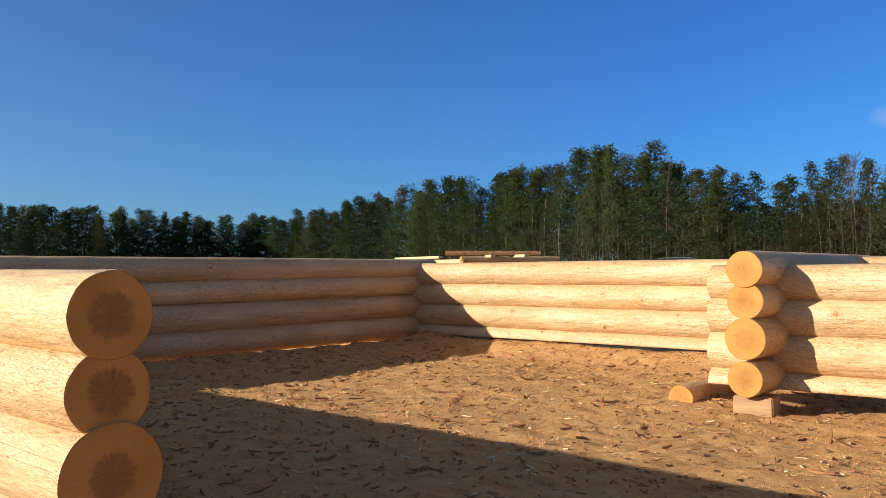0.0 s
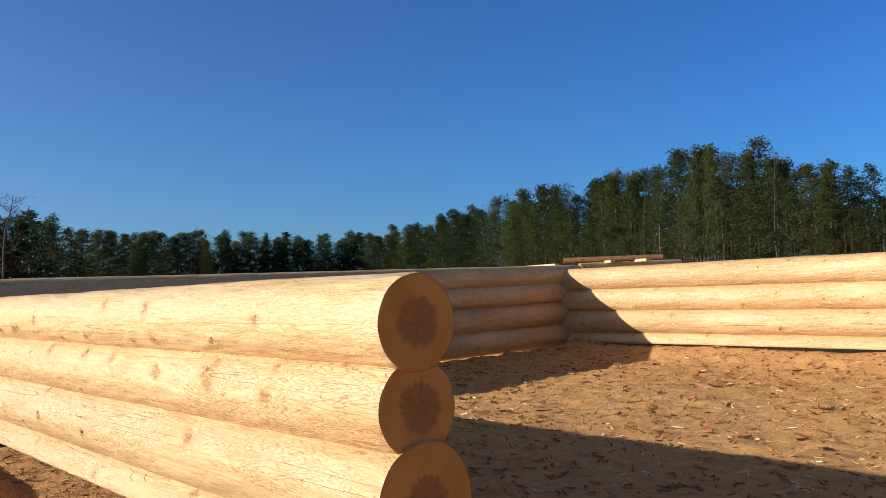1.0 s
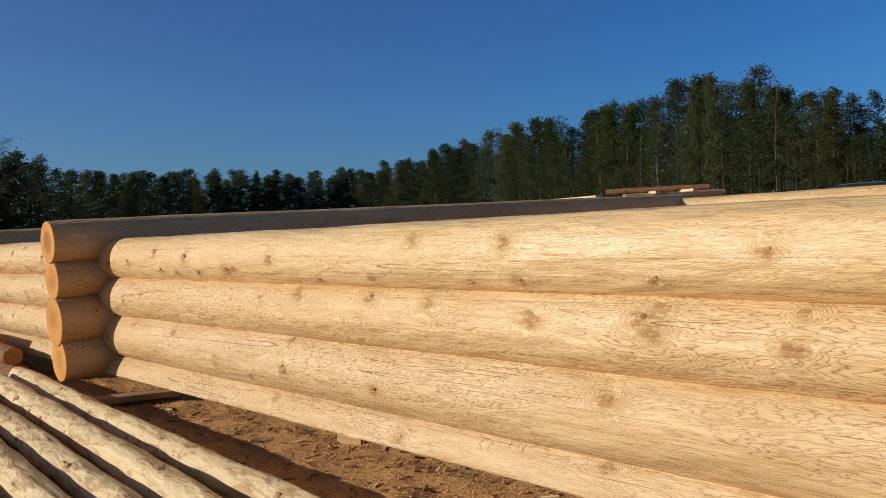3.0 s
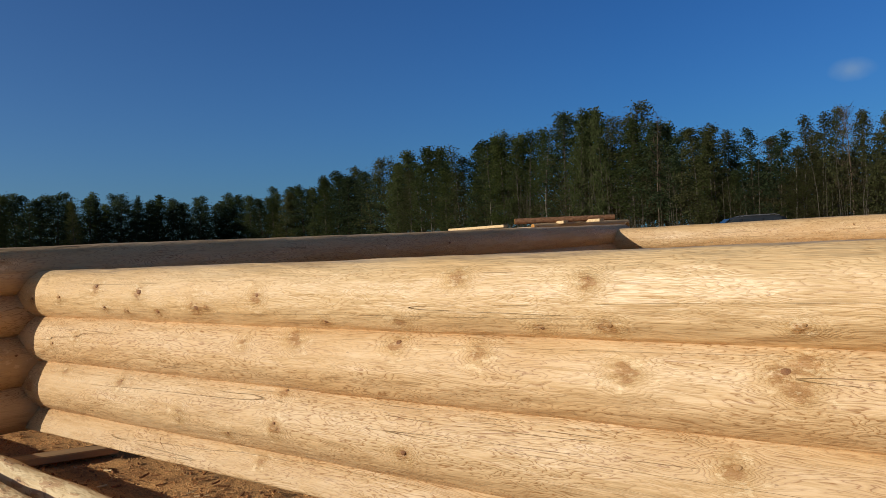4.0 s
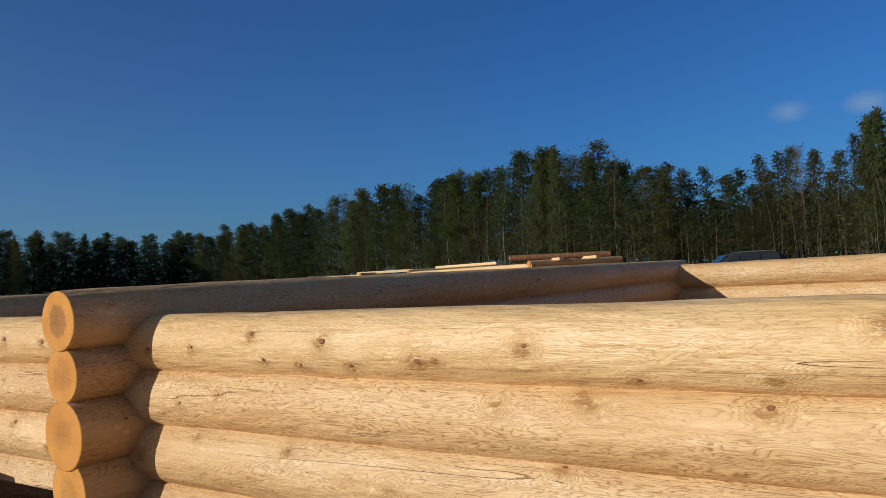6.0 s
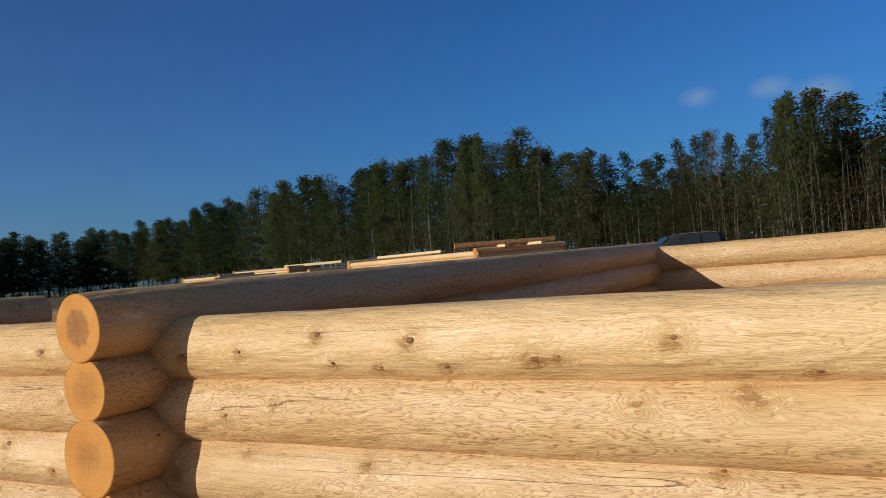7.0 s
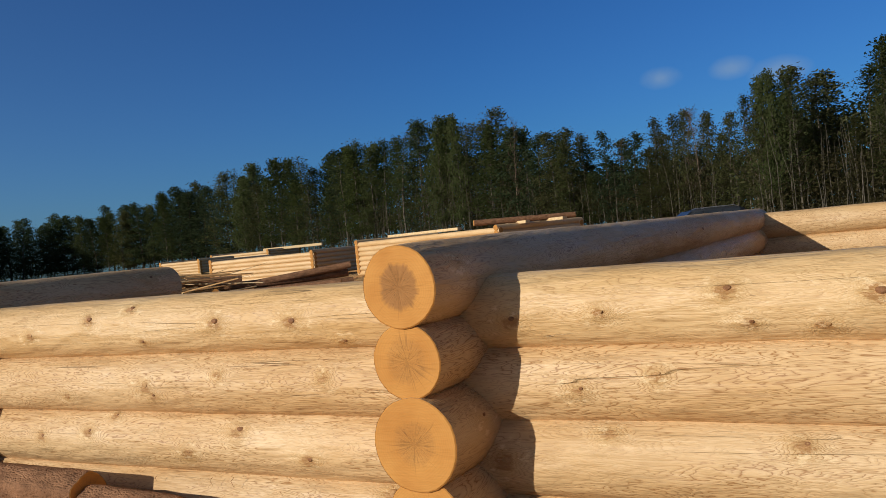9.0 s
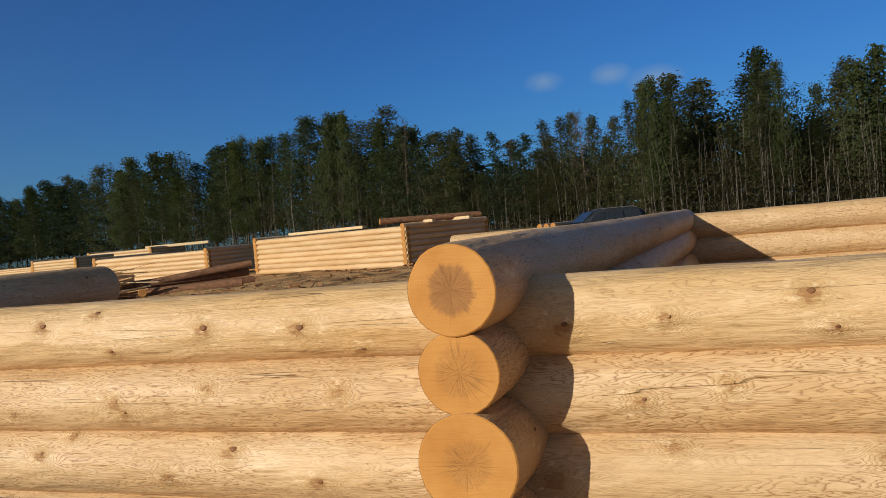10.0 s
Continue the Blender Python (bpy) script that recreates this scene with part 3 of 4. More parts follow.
def make_tree(kind, seed):
    """A tree 10 m high at the origin: trunk with limbs, and a crown of leaf clumps."""
    r = random.Random(seed)
    verts, faces, tips = [], [], []
    lean = (r.uniform(-0.5, 0.5), r.uniform(-0.5, 0.5))
    spine = [(lean[0] * k * k + r.uniform(-0.05, 0.05), lean[1] * k * k + r.uniform(-0.05, 0.05), 10 * k) for k in (0, 0.15, 0.3, 0.5, 0.7, 0.85, 0.985)]
    tube(verts, faces, spine, [0.055, 0.05, 0.045, 0.036, 0.026, 0.016, 0.005], 6)

    def at(h):
        k = h / 10
        return Vector((lean[0] * k * k, lean[1] * k * k, h))

    low, wide, limbs = {"aspen": (1.5, 1.15, 84), "birch": (0.9, 1.55, 90), "pine": (1.3, 1.6, 80), "spruce": (0.5, 1.5, 80), "bare": (2.6, 1.7, 46), "sapling": (4.2, 0.65, 26)}[kind]
    for i in range(limbs):
        f = (i + r.random()) / limbs
        h = low + (9.6 - low) * f
        if kind == "spruce":
            reach, rise = wide * (1.02 - f) + 0.12, -0.15
        elif kind == "pine":
            reach, rise = wide * (0.45 + 0.55 * min(1, f / 0.3)) * (1 - f) ** 0.65 + 0.08, 0.3
        elif kind == "bare":
            reach, rise = wide * (1 - f * 0.75), 0.7
        else:
            reach, rise = wide * (0.6 + 0.4 * min(1, f / 0.2)) * (1 - f) ** 0.72 + 0.06, 0.9 if kind == "aspen" else 0.6
        reach *= r.uniform(0.55, 1.2)
        h = max(low, h - reach * rise * 0.7)
        a = r.uniform(0, 2 * math.pi)
        p0 = at(h)
        p2 = p0 + Vector((math.cos(a) * reach, math.sin(a) * reach, reach * rise))
        p1 = p0.lerp(p2, 0.5) + Vector((0, 0, -0.1 * reach))
        tube(verts, faces, [p0, p1, p2], [0.022, 0.015, 0.004], 3)
        tips += [p0.lerp(p2, 0.45), p0.lerp(p2, 0.75), p2]
        if kind == "bare":
            for _ in range(5):
                b = p0.lerp(p2, r.uniform(0.3, 0.95))
                tube(verts, faces, [b, b + Vector((r.uniform(-0.4, 0.4), r.uniform(-0.4, 0.4), r.uniform(0.2, 0.7)))], [0.010, 0.003], 3)
    tips += [at(9.7), at(9.3), at(9.0)]
    tree = new("tree")
    material, size, count, spread = {"aspen": (LEAF_ASPEN, 0.090, 14, 0.16), "birch": (LEAF_BIRCH, 0.086, 14, 0.18), "pine": (LEAF_PINE, 0.098, 13, 0.18),
                                     "spruce": (LEAF_PINE, 0.098, 12, 0.14), "bare": (LEAF_BIRCH, 0.05, 3, 0.25), "sapling": (LEAF_ASPEN, 0.07, 9, 0.2)}[kind]
    mesh_object("trunk", verts, faces, TRUNK if kind in ("pine", "spruce") else TWIG if kind == "bare" else BIRCH, tree)
    v, f = blades(tips, r, size, count, spread, 1.0 if kind == "aspen" else 0.7, 2.2 if kind == "aspen" else 1.0)
    mesh_object("crown", v, f, material, tree, smooth=False)
    names = {"aspen": "slender aspen in young leaf at the wood's edge", "birch": "birch with fresh green leaves and pale trunk", "pine": "dark green pine in the wood",
             "spruce": "dark conical spruce in the wood", "bare": "bare-branched tree with hardly any leaves", "sapling": "thin pale-stemmed young birch in the wood"}
    return tagged(tree, names[kind], "tree", "trees of the wood")


PROTO = {k: [make_tree(k, s + i * 7) for i in range(n)] for k, s, n in (("aspen", 3, 4), ("birch", 40, 3), ("pine", 70, 3), ("spruce", 90, 2), ("bare", 110, 2), ("sapling", 130, 2))}
USED = set()
HUB = (5.0, -3.0)
# azimuth left of +y, distance of the wood's edge, height angle of the skyline
EDGE = ((-60, 90), (-8, 92), (6, 100), (9.8, 104), (10.3, 122), (16, 128), (22, 140), (30, 165), (38, 230), (45, 320), (55, 370), (65, 340), (75, 250), (95, 210))
SKYLINE = ((-60, 8.5), (-7.2, 9.5), (-5.3, 8.8), (-2.9, 8.3), (-0.9, 6.5), (0.6, 8.8), (2.2, 9.3), (4.5, 8.3), (7.6, 8.6), (9.6, 8.2), (10.0, 5.8), (11.4, 5.4), (13, 6.6), (14.7, 6.7), (16.8, 5.0),
           (18.8, 6.2), (19.6, 5.6), (21.1, 6.7), (23.2, 6.6), (24.5, 7.5), (26.6, 8.2), (29.9, 8.4), (32, 8.0), (34.3, 7.5), (37, 6.9), (40, 6.6), (43.4, 5.9), (45.3, 5.3), (47.6, 4.8), (49.6, 4.4),
           (52.7, 4.0), (56.5, 3.7), (58, 3.9), (61.4, 4.1), (64.7, 4.3), (67.9, 4.5), (70.9, 4.6), (72.9, 5.5), (77, 5.9), (95, 6.0))


def table(rows, a):
    return float(np.interp(a, [q[0] for q in rows], [q[1] for q in rows]))


def plant(kind, a, d, height, r, spread=1.0):
    proto = r.choice(PROTO[kind])
    x, y = HUB[0] - math.sin(radians(a)) * d, HUB[1] + math.cos(radians(a)) * d
    s = height / 10
    wide = spread * s * r.uniform(0.85, 1.2) * (1.25 if kind in ("aspen", "sapling") and height < 13 else 1.0)
    m = Matrix.LocRotScale((x, y, ground_height(x, y) - 0.1), Euler((0, 0, r.uniform(0, 6.28))), (wide, wide, s))
    if proto.name not in USED:
        USED.add(proto.name)
        proto.matrix_basis = m
    else:
        t = proto.copy()
        scene.collection.objects.link(t)
        t.matrix_basis = m
        for c in proto.children:
            k = c.copy()
            scene.collection.objects.link(k)
            k.parent = t


r = random.Random(77)
for row, (back, lo, hi, gap) in enumerate(((0, 0.62, 1.0, 3.9), (6, 0.82, 1.05, 4.1), (14, 0.86, 1.04, 5.4))):
    a = -16.0 + row
    while a < 84:
        d = table(EDGE, a) + back + r.uniform(-3, 3)
        top_at = d * math.tan(radians(table(SKYLINE, a))) + 1.5
        if 8 < a < 20:
            kind = r.choice(("birch", "birch", "aspen", "bare", "pine"))
        elif a < 8:
            kind = r.choice(("aspen", "aspen", "aspen", "birch", "sapling"))
        elif a < 46:
            kind = r.choice(("aspen", "aspen", "birch", "pine", "aspen", "sapling"))
        else:
            kind = r.choice(("pine", "spruce", "pine", "birch", "pine", "aspen"))
        plant(kind, a, d, top_at * (r.uniform(lo, hi) if a < 46 else r.uniform(0.86, 1.04)), r, 1.75 if a < 46 else 1.8)
        a += math.degrees(gap * r.uniform(0.7, 1.3) * (1 if a < 46 else 1.35) / d)
# trees that stand out of the skyline
for kind, a, k in (("aspen", 28.5, 1.0), ("aspen", 29.9, 1.0), ("birch", 21.1, 1.0), ("birch", 22.3, 0.98), ("pine", 18.8, 1.0), ("bare", 13.0, 1.04), ("birch", 14.7, 1.0), ("aspen", 2.2, 1.0),
                   ("aspen", 0.8, 0.98), ("aspen", 7.4, 1.0), ("aspen", 8.6, 1.03), ("aspen", 9.2, 1.0), ("birch", 9.4, 0.8), ("bare", 75.7, 1.14), ("spruce", 59.7, 1.02), ("bare", 24.9, 1.0), ("birch", 11.2, 1.15), ("birch", 12.2, 1.1), ("birch", 13.9, 1.05), ("birch", 15.7, 1.12), ("pine", 17.2, 1.1), ("aspen", 10.2, 1.25), ("birch", 68.4, 0.72), ("birch", 63.7, 0.9)):
    d = table(EDGE, a) - (2 if a < 60 else 40)
    plant(kind, a, d, (d * math.tan(radians(table(SKYLINE, a))) + 1.5) * k, r, 2.6 if kind == "bare" and a > 60 else 1.35 if kind in ("birch", "pine") and a < 60 else 1.0)
# slim pale stems of young growth inside the near wood
verts, faces = [], []
for _ in range(420):
    a = r.uniform(-14, 40)
    d = table(EDGE, a) - r.uniform(-3, 5)
    x, y = HUB[0] - math.sin(radians(a)) * d, HUB[1] + math.cos(radians(a)) * d
    h = (d * math.tan(radians(table(SKYLINE, a))) + 1.5) * r.uniform(0.3, 0.72)
    dx, dy, thick = r.gauss(0, 0.05) * h, r.gauss(0, 0.05) * h, r.uniform(0.03, 0.065)
    z = ground_height(x, y) - 0.1
    tube(verts, faces, [(x + dx * k * k + r.gauss(0, 0.06), y + dy * k * k, z + h * k) for k in (0, 0.25, 0.5, 0.75, 1)], [thick, thick * 0.9, thick * 0.75, thick * 0.5, 0.008], 4)
tagged(mesh_object("young_stems", verts, faces, BIRCH), "slim pale stems of young birches and aspens", "young trees", kind="stuff")

for protos in PROTO.values():
    for t in protos:
        if t.name not in USED:
            for c in list(t.children):
                bpy.data.objects.remove(c)
            bpy.data.objects.remove(t)

# brush along the wood's foot and the dense wood behind
pts, back_pts = [], []
for _ in range(6500):
    a = r.uniform(-18, 88)
    d = table(EDGE, a) + r.uniform(-4, 6)
    limit = 0.5 * d * math.tan(radians(table(SKYLINE, a)))
    pts.append((HUB[0] - math.sin(radians(a)) * d, HUB[1] + math.cos(radians(a)) * d, 0.3 + min(limit * r.uniform(0.6, 1.0), abs(r.gauss(0, 1)) * d * (0.038 if a < 46 else 0.014))))
for _ in range(9000):
    a = r.uniform(-30, 92)
    d = table(EDGE, a) + r.uniform(5, 24)
    top_at = d * math.tan(radians(min(table(SKYLINE, a - 1), table(SKYLINE, a), table(SKYLINE, a + 1)))) * 0.7
    back_pts.append((HUB[0] - math.sin(radians(a)) * d, HUB[1] + math.cos(radians(a)) * d, 0.5 + top_at * r.random() ** 0.8))
v, f = blades(pts, r, 0.19, 17, 0.8)
tagged(mesh_object("undergrowth", v, f, LEAF_BUSH, smooth=False), "brown-green brush along the foot of the wood", "undergrowth", kind="stuff")
v, f = blades(back_pts, r, 0.36, 16, 1.3)
tagged(mesh_object("far_woods", v, f, LEAF_BIRCH, smooth=False), "dense dark wood behind the edge trees", "woods", kind="stuff")


# ---------------------------------------------------------------- smaller log cribs on the yard
def crib(label, corner, along, deep, courses, step, base, seed, over=0.25):
    """A log crib: corner, the vector of its sunlit front, its depth; round logs with crossing ends."""
    front = Vector((along[0], along[1], 0))
    ang = math.degrees(math.atan2(front.y, front.x))
    thing = empty("log_crib", pose(corner[0], corner[1], base, 0, 0, ang), label=label, category="log crib", group="log cribs on the yard")
    w = front.length
    for i in range(courses):
        z = step * (i + 0.5)
        for y in (0, deep):
            add_log(thing, pose(-over, y, z), w + 2 * over, step * 0.56, step * 0.53, seed + i + y, False, 0, material=WOOD_FAR, thin=True)
        for x in (0, w):
            add_log(thing, pose(x, -over, z + step / 2, 0, 0, 90), deep + 2 * over, step * 0.55, step * 0.55, seed + i + x + 20, False, 0, material=WOOD_FAR, thin=True)
    return thing


crib("long log crib of slim peeled logs on a sawdust bank", (-18.3, 25.5), (8.0, -3.1), 4.2, 7, 0.2, 0.3, 3.3, 0.13)
crib("low log crib of slim peeled logs behind brushwood", (-29.4, 28.2), (7.1, -0.7), 4.0, 6, 0.2, 0.3, 5.3, 0.13)
crib("log crib of peeled logs far off at the wood's foot", (-74.0, 73.6), (10.0, -1.0), 5.0, 6, 0.32, 0.3, 8.3, 0.2)
crib("small distant log crib of peeled logs", (-71.8, 63.4), (6.6, -0.7), 4.5, 5, 0.31, 0.3, 9.3, 0.2)
crib("lowest courses of a distant log crib", (-103.0, 82.4), (11.5, -1.2), 5.0, 4, 0.25, 0.3, 10.3, 0.2)


def loose_log(name, a, b, radius, seed, label, material=None, **more):
    """A log of its own lying from a to b."""
    a, b = Vector(a), Vector(b)
    m = Matrix.Translation(a) @ (b - a).to_track_quat("X", "Z").to_matrix().to_4x4()
    ob = add_log(None, m, (b - a).length, radius, radius * 0.93, seed, material=material, name=name, **more)
    return tagged(ob, label, "log")


# loose log and boards on top of the long crib
loose_log("log", (-11.22, 22.41, 1.93), (-8.3, 24.6, 1.9), 0.11, 3.1, "brown log lying across the top of the crib", BARK, thin=True)
for k, (x, y, l) in enumerate(((-10.0, 23.4, 1.0), (-8.9, 24.0, 1.1), (-14.2, 23.95, 4.2))):
    bm = box(l, 0.22, 0.10, bevel=0.012)
    ob = part("beam", bm, CHIP)
    ob.matrix_world = pose(x, y, 1.76, 0, 0, -20)
    tagged(ob, "pale sawn beam lying on the log crib", "beam")

ob = part("beam", box(8.0, 0.35, 0.3, bevel=0.03), CHIP)
ob.matrix_world = pose(-62.5, 75.3, 2.22, 0, 0, 10)
tagged(ob, "long pale beam lying on the far crib", "beam")

# poles lying before the front wall
for k, (x0, x1, y0, y1, rad) in enumerate(((-1.35, 6.3, -0.50, -1.02, 0.105), (-1.3, 4.95, -0.77, -1.20, 0.11), (-1.5, 5.2, -1.03, -1.49, 0.10), (-1.2, 5.6, -1.31, -1.77, 0.11), (-1.3, 5.0, -1.57, -2.0, 0.10))):
    p = loose_log("pole", (x0, y0, -0.09 + rad), (x1, y1, -0.085 + rad), rad, 70.3 + k * 2.1, "slim roughly peeled pole lying on the sawdust", POLE,
                  knots=16, knot_up=(0, 110), rough=0.016, bend=0.022)
    tagged(p, group="poles before the wall")

# bark-covered logs beside the front wall
loose_log("log", (-4.4, -0.47, 0.0), (-1.45, -0.46, 0.0), 0.115, 80.2, "bark-covered log at the foot of the wall", BARK, rough=0.012)
loose_log("log", (-4.3, -0.45, 0.245), (-2.26, -0.46, 0.245), 0.135, 81.2, "short log in rough brown bark with a pale sawn end", BARK, rough=0.014)
loose_log("log", (-2.24, -0.47, 0.205), (-1.52, -0.48, 0.2), 0.1, 82.2, "short stub of a bark-covered log", BARK, rough=0.014)

# bearers under the walls
loose_log("log", (6.48, 6.02, 0.0), (6.5, 7.0, 0.0), 0.135, 90.1, "short peeled log under the wall as a bearer")
for x, y, sx, sy, h, turn in ((7.22, 6.03, 0.35, 0.3, 0.17, 8), (3.1, 0.32, 0.25, 0.2, 0.2, 5), (6.7, 0.1, 0.3, 0.3, 0.23, -4), (-3.6, 0.05, 0.3, 0.3, 0.23, 0), (10.5, 6.4, 0.3, 0.35, 0.22, 3)):
    ob = part("support_block", box(sx, sy, h, bevel=0.012), BOARD)
    ob.matrix_world = pose(x, y, ground_height(x, y) - 0.01, 0, 0, turn)
    tagged(ob, "sawn wooden block under the log wall", "block", "blocks under the walls")
ob = part("plank", box(1.0, 0.18, 0.05, bevel=0.006), BOARD)
ob.matrix_world = pose(0.46, -0.23, -0.06, 0, 1, 70)
tagged(ob, "grey plank lying under the wall's corner", "plank")


# brushwood and slabs before the low crib
r = random.Random(9)
pile = empty("brushwood_pile", pose(-20.0, 16.6, 0.2), label="pile of branches and offcut slabs", category="brushwood")
for i in range(170):
    a = r.gauss(0.85, 0.4)
    l = r.uniform(1.0, 3.2)
    u, v = r.uniform(-3.6, 3.0), r.gauss(0, 0.55)
    top_at = 1.15 * (1 - (u / 4.4) ** 2) * math.exp(-v * v)
    mid = Vector((u * 0.66 - v * 0.75, u * 0.75 * 0.4 + v * 0.66, top_at * r.uniform(0.15, 1.0)))
    way = Vector((math.cos(a), math.sin(a), r.gauss(0, 0.09)))
    verts, faces = [], []
    if i % 3:
        pts = [mid + way * l * (k - 0.5) + Vector((r.gauss(0, 0.03), 0, r.gauss(0, 0.03))) for k in (0, 0.35, 0.7, 1)]
        tube(verts, faces, pts, [0.035, 0.03, 0.022, 0.01], 5)
        mesh_object("branch", verts, faces, (TWIG, SCRAP, PEELING)[i % 4 % 3], pile)
    else:
        slab = part("slab", box(l, r.uniform(0.06, 0.14), r.uniform(0.025, 0.05), bevel=0.006), CHIP if i % 2 else SHAVING, pile)
        slab.matrix_basis = Matrix.Translation(mid) @ way.to_track_quat("X", "Z").to_matrix().to_4x4()
for p, q in (((-3.4, 3.4, 0.3), (-1.4, 6.6, 1.04)), ((-3.9, 3.6, 0.35), (-3.3, 6.3, 0.95)), ((-2.6, 3.0, 0.3), (-0.6, 5.9, 0.72))):
    verts, faces = [], []
    tube(verts, faces, [Vector(p), Vector(p).lerp(Vector(q), 0.5) + Vector((0, 0, 0.03)), Vector(q)], [0.05, 0.045, 0.03], 6)
    mesh_object("branch", verts, faces, TWIG, pile, "long bare branch")
loose_log("log", (-21.8, 15.9, 0.88), (-18.6, 18.6, 0.78), 0.17, 93.5, "brown unpeeled log lying behind the brushwood", BARK, thin=True)
for i, (row, up, turn) in enumerate(((0, 0, 0.3), (1.2, 0, -0.4), (2.6, 0, 0.5), (0.7, 1, -0.2))):
    loose_log("log", (-18.9 + 0.16 * row, 17.9 - 0.28 * row + turn, 0.30 + 0.27 * up), (-15.6 + 0.3 * row, 20.5 - 0.28 * row - turn, 0.36 + 0.29 * up), 0.15, 95 + i, "dark unpeeled log in a pile on the bank", BARK, thin=True)
loose_log("log", (-19.3, 17.3, 0.42), (-15.1, 20.3, 0.93), 0.13, 99.5, "dark log slanting over the pile", BARK, thin=True)
for x, y, z in ((-17.0, 15.65, 0.53), (-15.44, 15.33, 0.48)):
    loose_log("log", (x, y, z), (x - 0.45, y + 0.5, z - 0.02), 0.12, 97 + x, "short peeled log with its pale sawn end out", thin=True)
# stacked slim logs by the vehicle
for i in range(7):
    loose_log("log", (-6.4 + 0.24 * (i % 4) + 0.1 * (i // 4), 25.0, 0.42 + 0.2 * (i // 4) + 0.62), (-6.0 + 0.24 * (i % 4), 29.0, 0.42 + 0.2 * (i // 4) + 0.62), 0.1, 120 + i, "peeled slim log in a stack with its pale end out", thin=True)
for k in (0, 1):
    ob = part("trestle", box(1.5, 0.25, 0.72, bevel=0.02), BOARD)
    ob.matrix_world = pose(-5.95 + 0.2 * k, 25.6 + 2.4 * k, 0.22)
    tagged(ob, "wooden trestle under the stacked logs", "trestle", "trestles under the logs")


# ---------------------------------------------------------------- parked vehicle
def profile(points, width, bevel, inset=0.0):
    bm = bmesh.new()
    near = [bm.verts.new((x, -width / 2 + (inset if z > 0.9 else 0), z)) for x, z in points]
    far = [bm.verts.new((x, width / 2 - (inset if z > 0.9 else 0), z)) for x, z in points]
    bm.faces.new(near)
    bm.faces.new(far[::-1])
    n = len(points)
    for i in range(n):
        bm.faces.new((near[i], far[i], far[(i + 1) % n], near[(i + 1) % n]))
    bmesh.ops.recalc_face_normals(bm, faces=bm.faces[:])
    bmesh.ops.bevel(bm, geom=bm.edges[:], offset=bevel, segments=3, affect="EDGES")
    return bm


car = empty("car", pose(-4.5, 26.8, 0.45, 0, 0, 212) @ Matrix.Scale(0.82, 4), label="dark parked estate car seen over the log wall", category="car")
part("body", profile([(-2.15, 0.35), (-2.2, 0.75), (-1.95, 0.92), (1.0, 0.95), (2.05, 0.82), (2.2, 0.6), (2.15, 0.3)], 1.74, 0.07), CAR_PAINT, car, smooth=True)
part("cabin", profile([(-2.0, 0.88), (-1.75, 1.36), (-1.3, 1.47), (0.1, 1.47), (0.45, 1.38), (1.1, 0.9)], 1.66, 0.06, 0.14), CAR_PAINT, car, smooth=True)
for side in (-1, 1):
    for x0, x1, s0, s1 in ((-1.65, -0.85, 0.1, 0.0), (-0.78, 0.0, 0.0, 0.0), (0.06, 0.72, 0.0, 0.35)):
        bm = bmesh.new()
        q = [bm.verts.new((x, side * y, z)) for x, y, z in ((x0, 0.815, 0.96), (x1 + s1 * 0.4, 0.815, 0.96), (x1 - s1, 0.715, 1.36), (x0 + s0, 0.715, 1.36))]
        bm.faces.new(q)
        g = bmesh.ops.extrude_face_region(bm, geom=bm.faces[:])
        bmesh.ops.translate(bm, verts=[e for e in g["geom"] if isinstance(e, bmesh.types.BMVert)], vec=(0, side * 0.02, 0))
        part("side_window", bm, CAR_GLASS, car, "dark side window")
    rail = []
    verts, faces = [], []
    for k in range(9):
        rail.append(Vector((-1.5 + 0.2 * k, side * 0.62, 1.50 if 0 < k < 8 else 1.45)))
    for p, q in zip(rail, rail[1:]):
        b = len(verts)
        for e in (p, q):
            verts += [(e.x, e.y - 0.015, e.z - 0.012), (e.x, e.y + 0.015, e.z - 0.012), (e.x, e.y + 0.015, e.z + 0.015), (e.x, e.y - 0.015, e.z + 0.015)]
        faces += [(b, b + 1, b + 5, b + 4), (b + 1, b + 2, b + 6, b + 5), (b + 2, b + 3, b + 7, b + 6), (b + 3, b, b + 4, b + 7)]
    mesh_object("roof_rail", verts, faces, STEEL, car, "bright roof rail")
    for x in (-1.35, 1.35):
        bm = bmesh.new()
        bmesh.ops.create_cone(bm, cap_ends=True, segments=24, radius1=0.31, radius2=0.31, depth=0.2, matrix=Matrix.Translation((x, side * 0.78, 0.31)) @ Matrix.Rotation(math.pi / 2, 4, "X"))
        bmesh.ops.bevel(bm, geom=bm.edges[:], offset=0.02, segments=2, affect="EDGES")
        wheel = part("wheel", bm, RUBBER, car, "black tyre")
        bm = bmesh.new()
        bmesh.ops.create_cone(bm, cap_ends=True, segments=18, radius1=0.19, radius2=0.17, depth=0.22, matrix=Matrix.Translation((x, side * 0.785, 0.31)) @ Matrix.Rotation(math.pi / 2, 4, "X"))
        part("rim", bm, STEEL, wheel, "grey metal rim")
bm = bmesh.new()
q = [bm.verts.new(p) for p in ((1.06, -0.7, 0.96), (1.06, 0.7, 0.96), (0.52, 0.6, 1.37), (0.52, -0.6, 1.37))]
bm.faces.new(q)
g = bmesh.ops.extrude_face_region(bm, geom=bm.faces[:])
bmesh.ops.translate(bm, verts=[e for e in g["geom"] if isinstance(e, bmesh.types.BMVert)], vec=(0.03, 0, 0.03))
part("windscreen", bm, CAR_GLASS, car, "dark windscreen")


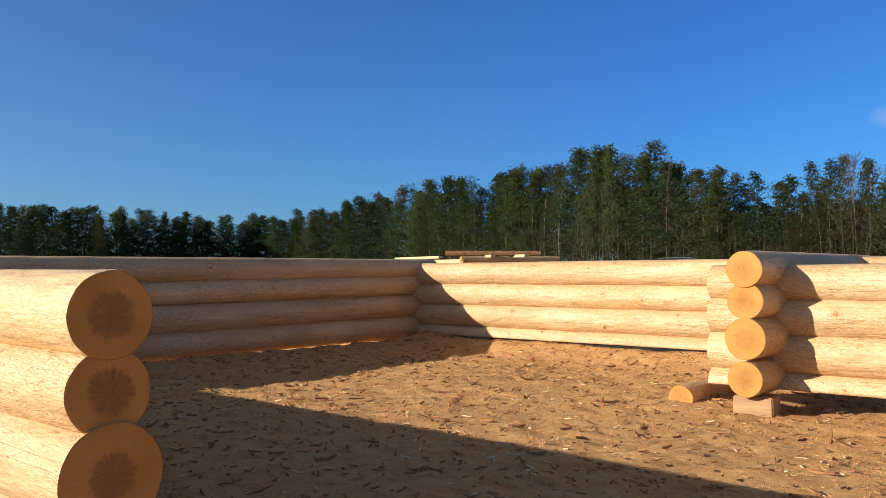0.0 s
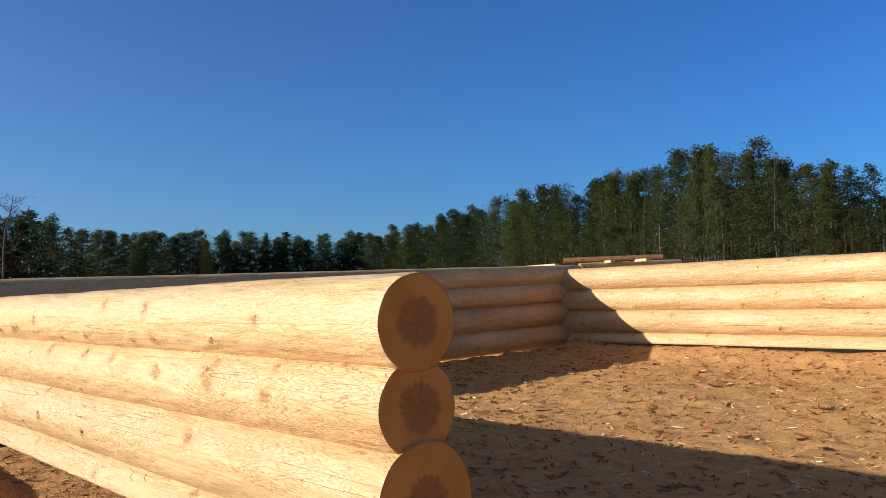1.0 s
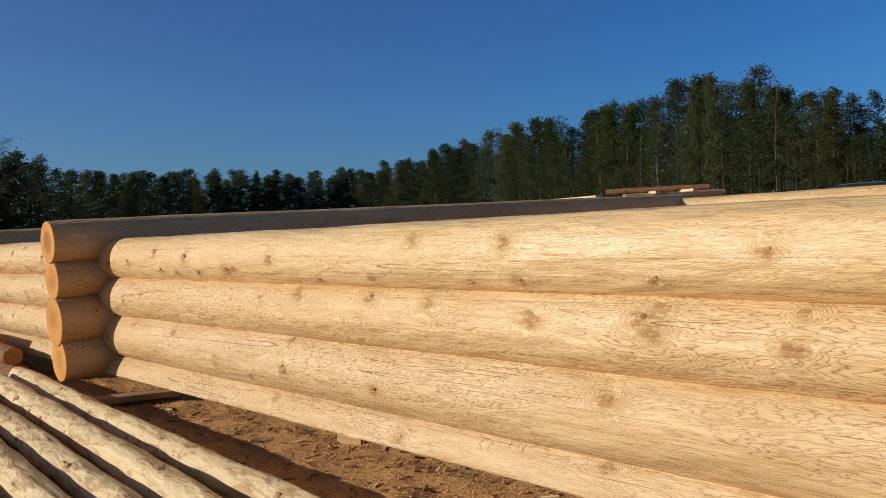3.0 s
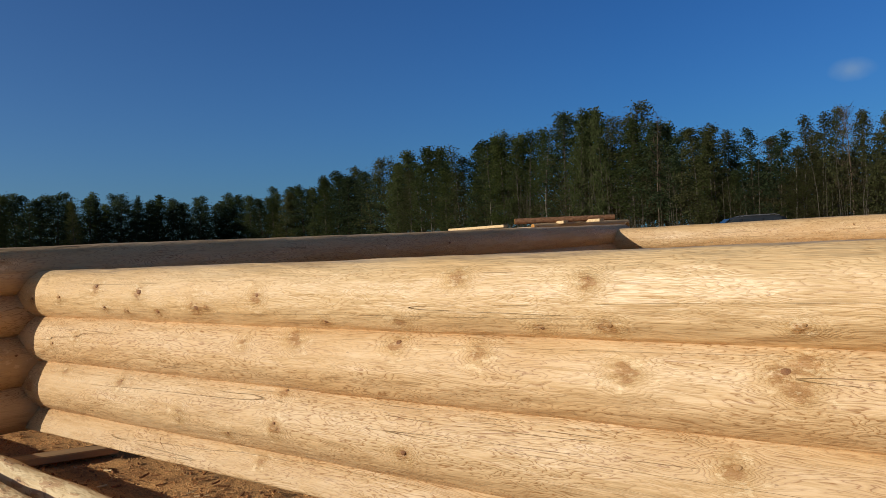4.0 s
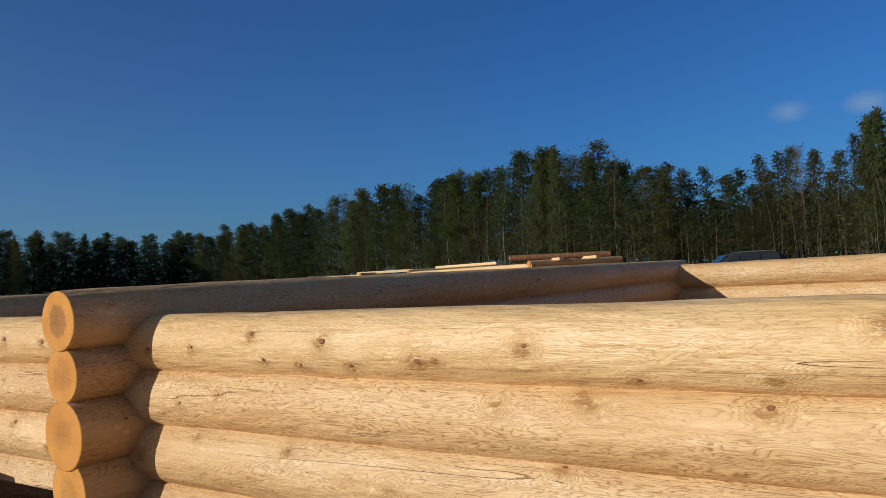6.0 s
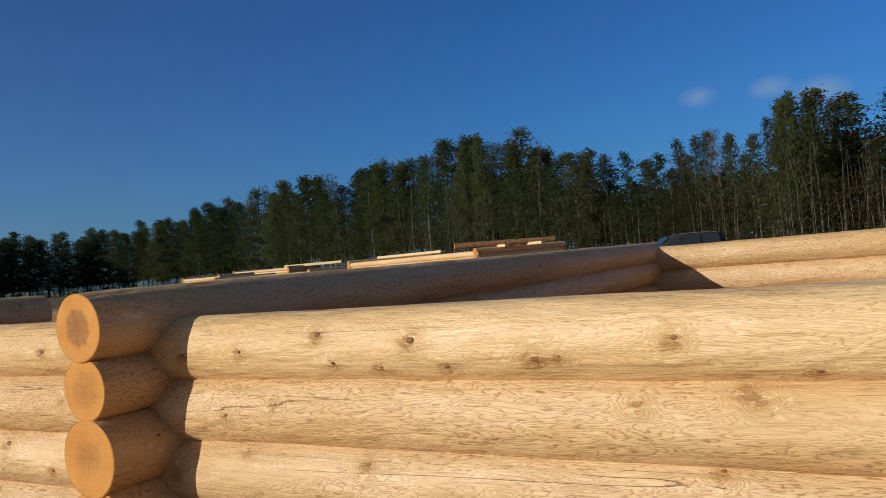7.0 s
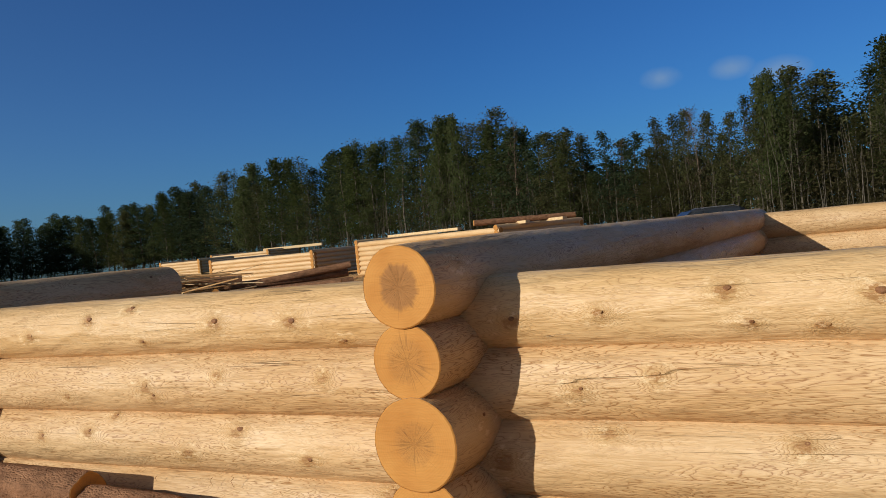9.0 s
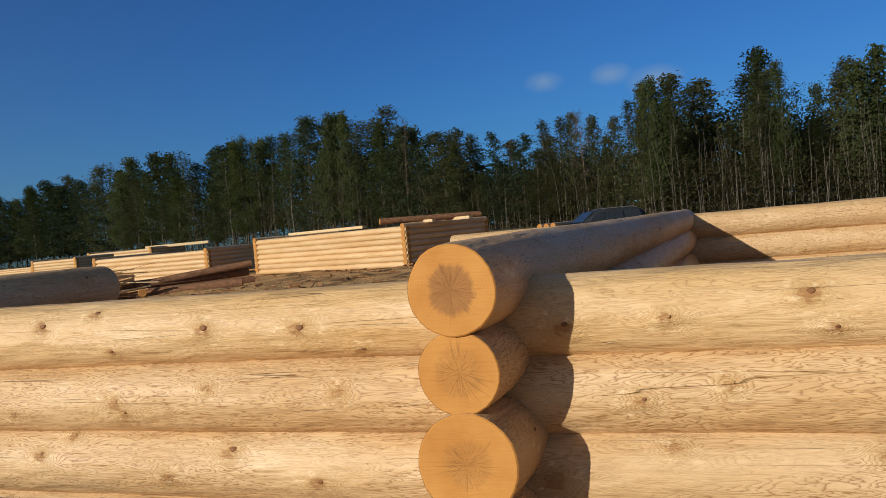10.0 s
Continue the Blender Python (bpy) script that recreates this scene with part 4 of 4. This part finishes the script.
# ---------------------------------------------------------------- chips, bark scraps and shavings on the ground
def litter(count, area, rng, length, width, thick, curl=0.0):
    verts, faces = [], []
    for _ in range(count):
        x, y = rng.uniform(area[0], area[2]), rng.uniform(area[1], area[3])
        l, w_, t = rng.uniform(*length), rng.uniform(*width), rng.uniform(*thick)
        m = Matrix.Translation((x, y, ground_height(x, y) + t * 0.6)) @ Euler((rng.gauss(0, 0.25), rng.gauss(0, 0.2), rng.uniform(0, 6.3))).to_matrix().to_4x4()
        b = len(verts)
        for s, (px, k) in enumerate(((-0.5, rng.uniform(0.3, 0.9)), (rng.uniform(-0.1, 0.2), 1.0), (0.5, rng.uniform(0.2, 0.8)))):
            up = curl * l * (0.25 - px * px) * -1
            for py, pz in ((-0.5 * k, up), (0.5 * k, up), (0.42 * k, up + t), (-0.42 * k, up + t)):
                verts.append(tuple(m @ Vector((px * l, py * w_, pz if abs(pz) < 9 else 0))))
        for s in range(2):
            c = b + s * 4
            faces += [(c + i, c + (i + 1) % 4, c + 4 + (i + 1) % 4, c + 4 + i) for i in range(4)]
        faces += [(b + 3, b + 2, b + 1, b), (b + 8, b + 9, b + 10, b + 11)]
    return verts, faces


r = random.Random(31)
v, f = litter(700, (-1.2, -2.2, 9.5, 9.0), r, (0.02, 0.10), (0.008, 0.03), (0.004, 0.010))
tagged(mesh_object("wood_chips", v, f, CHIP, smooth=False), "pale wood chips scattered on the sawdust", "wood chips", kind="stuff")
v, f = [], []
for count, length, width, thick in ((330, (0.05, 0.2), (0.012, 0.035), (0.006, 0.02)), (4200, (0.015, 0.075), (0.006, 0.016), (0.004, 0.013))):
    v2, f2 = litter(count, (0.2, 1.2 if count < 1000 else -2.2, 9.5, 9.0), r, length, width, thick, 0.15)
    f += [tuple(i + len(v) for i in q) for q in f2]
    v += v2
tagged(mesh_object("bark_scraps", v, f, SCRAP, smooth=False), "dark bark scraps lying on the sawdust", "bark scraps", kind="stuff")
v, f = litter(7000, (-0.5, -1.4, 9.5, 8.8), r, (0.02, 0.07), (0.004, 0.012), (0.002, 0.005), 0.6)
tagged(mesh_object("shavings", v, f, SHAVING, smooth=False), "curled pale shavings on the ground", "shavings", kind="stuff")


# dark strands of oakum that hang out of the lowest seams
r = random.Random(12)
verts, faces = [], []
for x in [r.uniform(1.2, 6.6) for _ in range(9)] + [r.uniform(-3.2, -0.5) for _ in range(6)]:
    p = Vector((x, -0.186, 0.292 + r.uniform(-0.012, 0.012)))
    l, a = r.uniform(0.015, 0.08), r.uniform(-3.4, 0.3)
    pts = [p, p + Vector((math.cos(a) * l * 0.5, -0.012, math.sin(a) * l * 0.4)), p + Vector((math.cos(a + 0.5) * l, -0.008, math.sin(a) * l))]
    tube(verts, faces, pts, [0.002, 0.0017, 0.001], 4)
tagged(mesh_object("oakum", verts, faces, SCRAP), "dark strands of oakum hanging from the seams", "oakum", kind="stuff")

# brown bark peelings heaped before and under the front wall
r = random.Random(44)
v, f = litter(9000, (-1.5, -1.9, 7.6, 1.2), r, (0.02, 0.085), (0.005, 0.016), (0.002, 0.006), 0.9)
tagged(mesh_object("peelings", v, f, PEELING, smooth=False), "curled red-brown bark peelings under the wall", "peelings", kind="stuff")

# offcuts and bark strewn over the far yard
r = random.Random(52)
v, f = litter(650, (-22, 12.5, 1, 23), r, (0.06, 0.4), (0.02, 0.07), (0.01, 0.04), 0.1)
tagged(mesh_object("offcuts", v, f, SCRAP, smooth=False), "dark offcuts and bark strewn over the yard", "offcuts", kind="stuff")
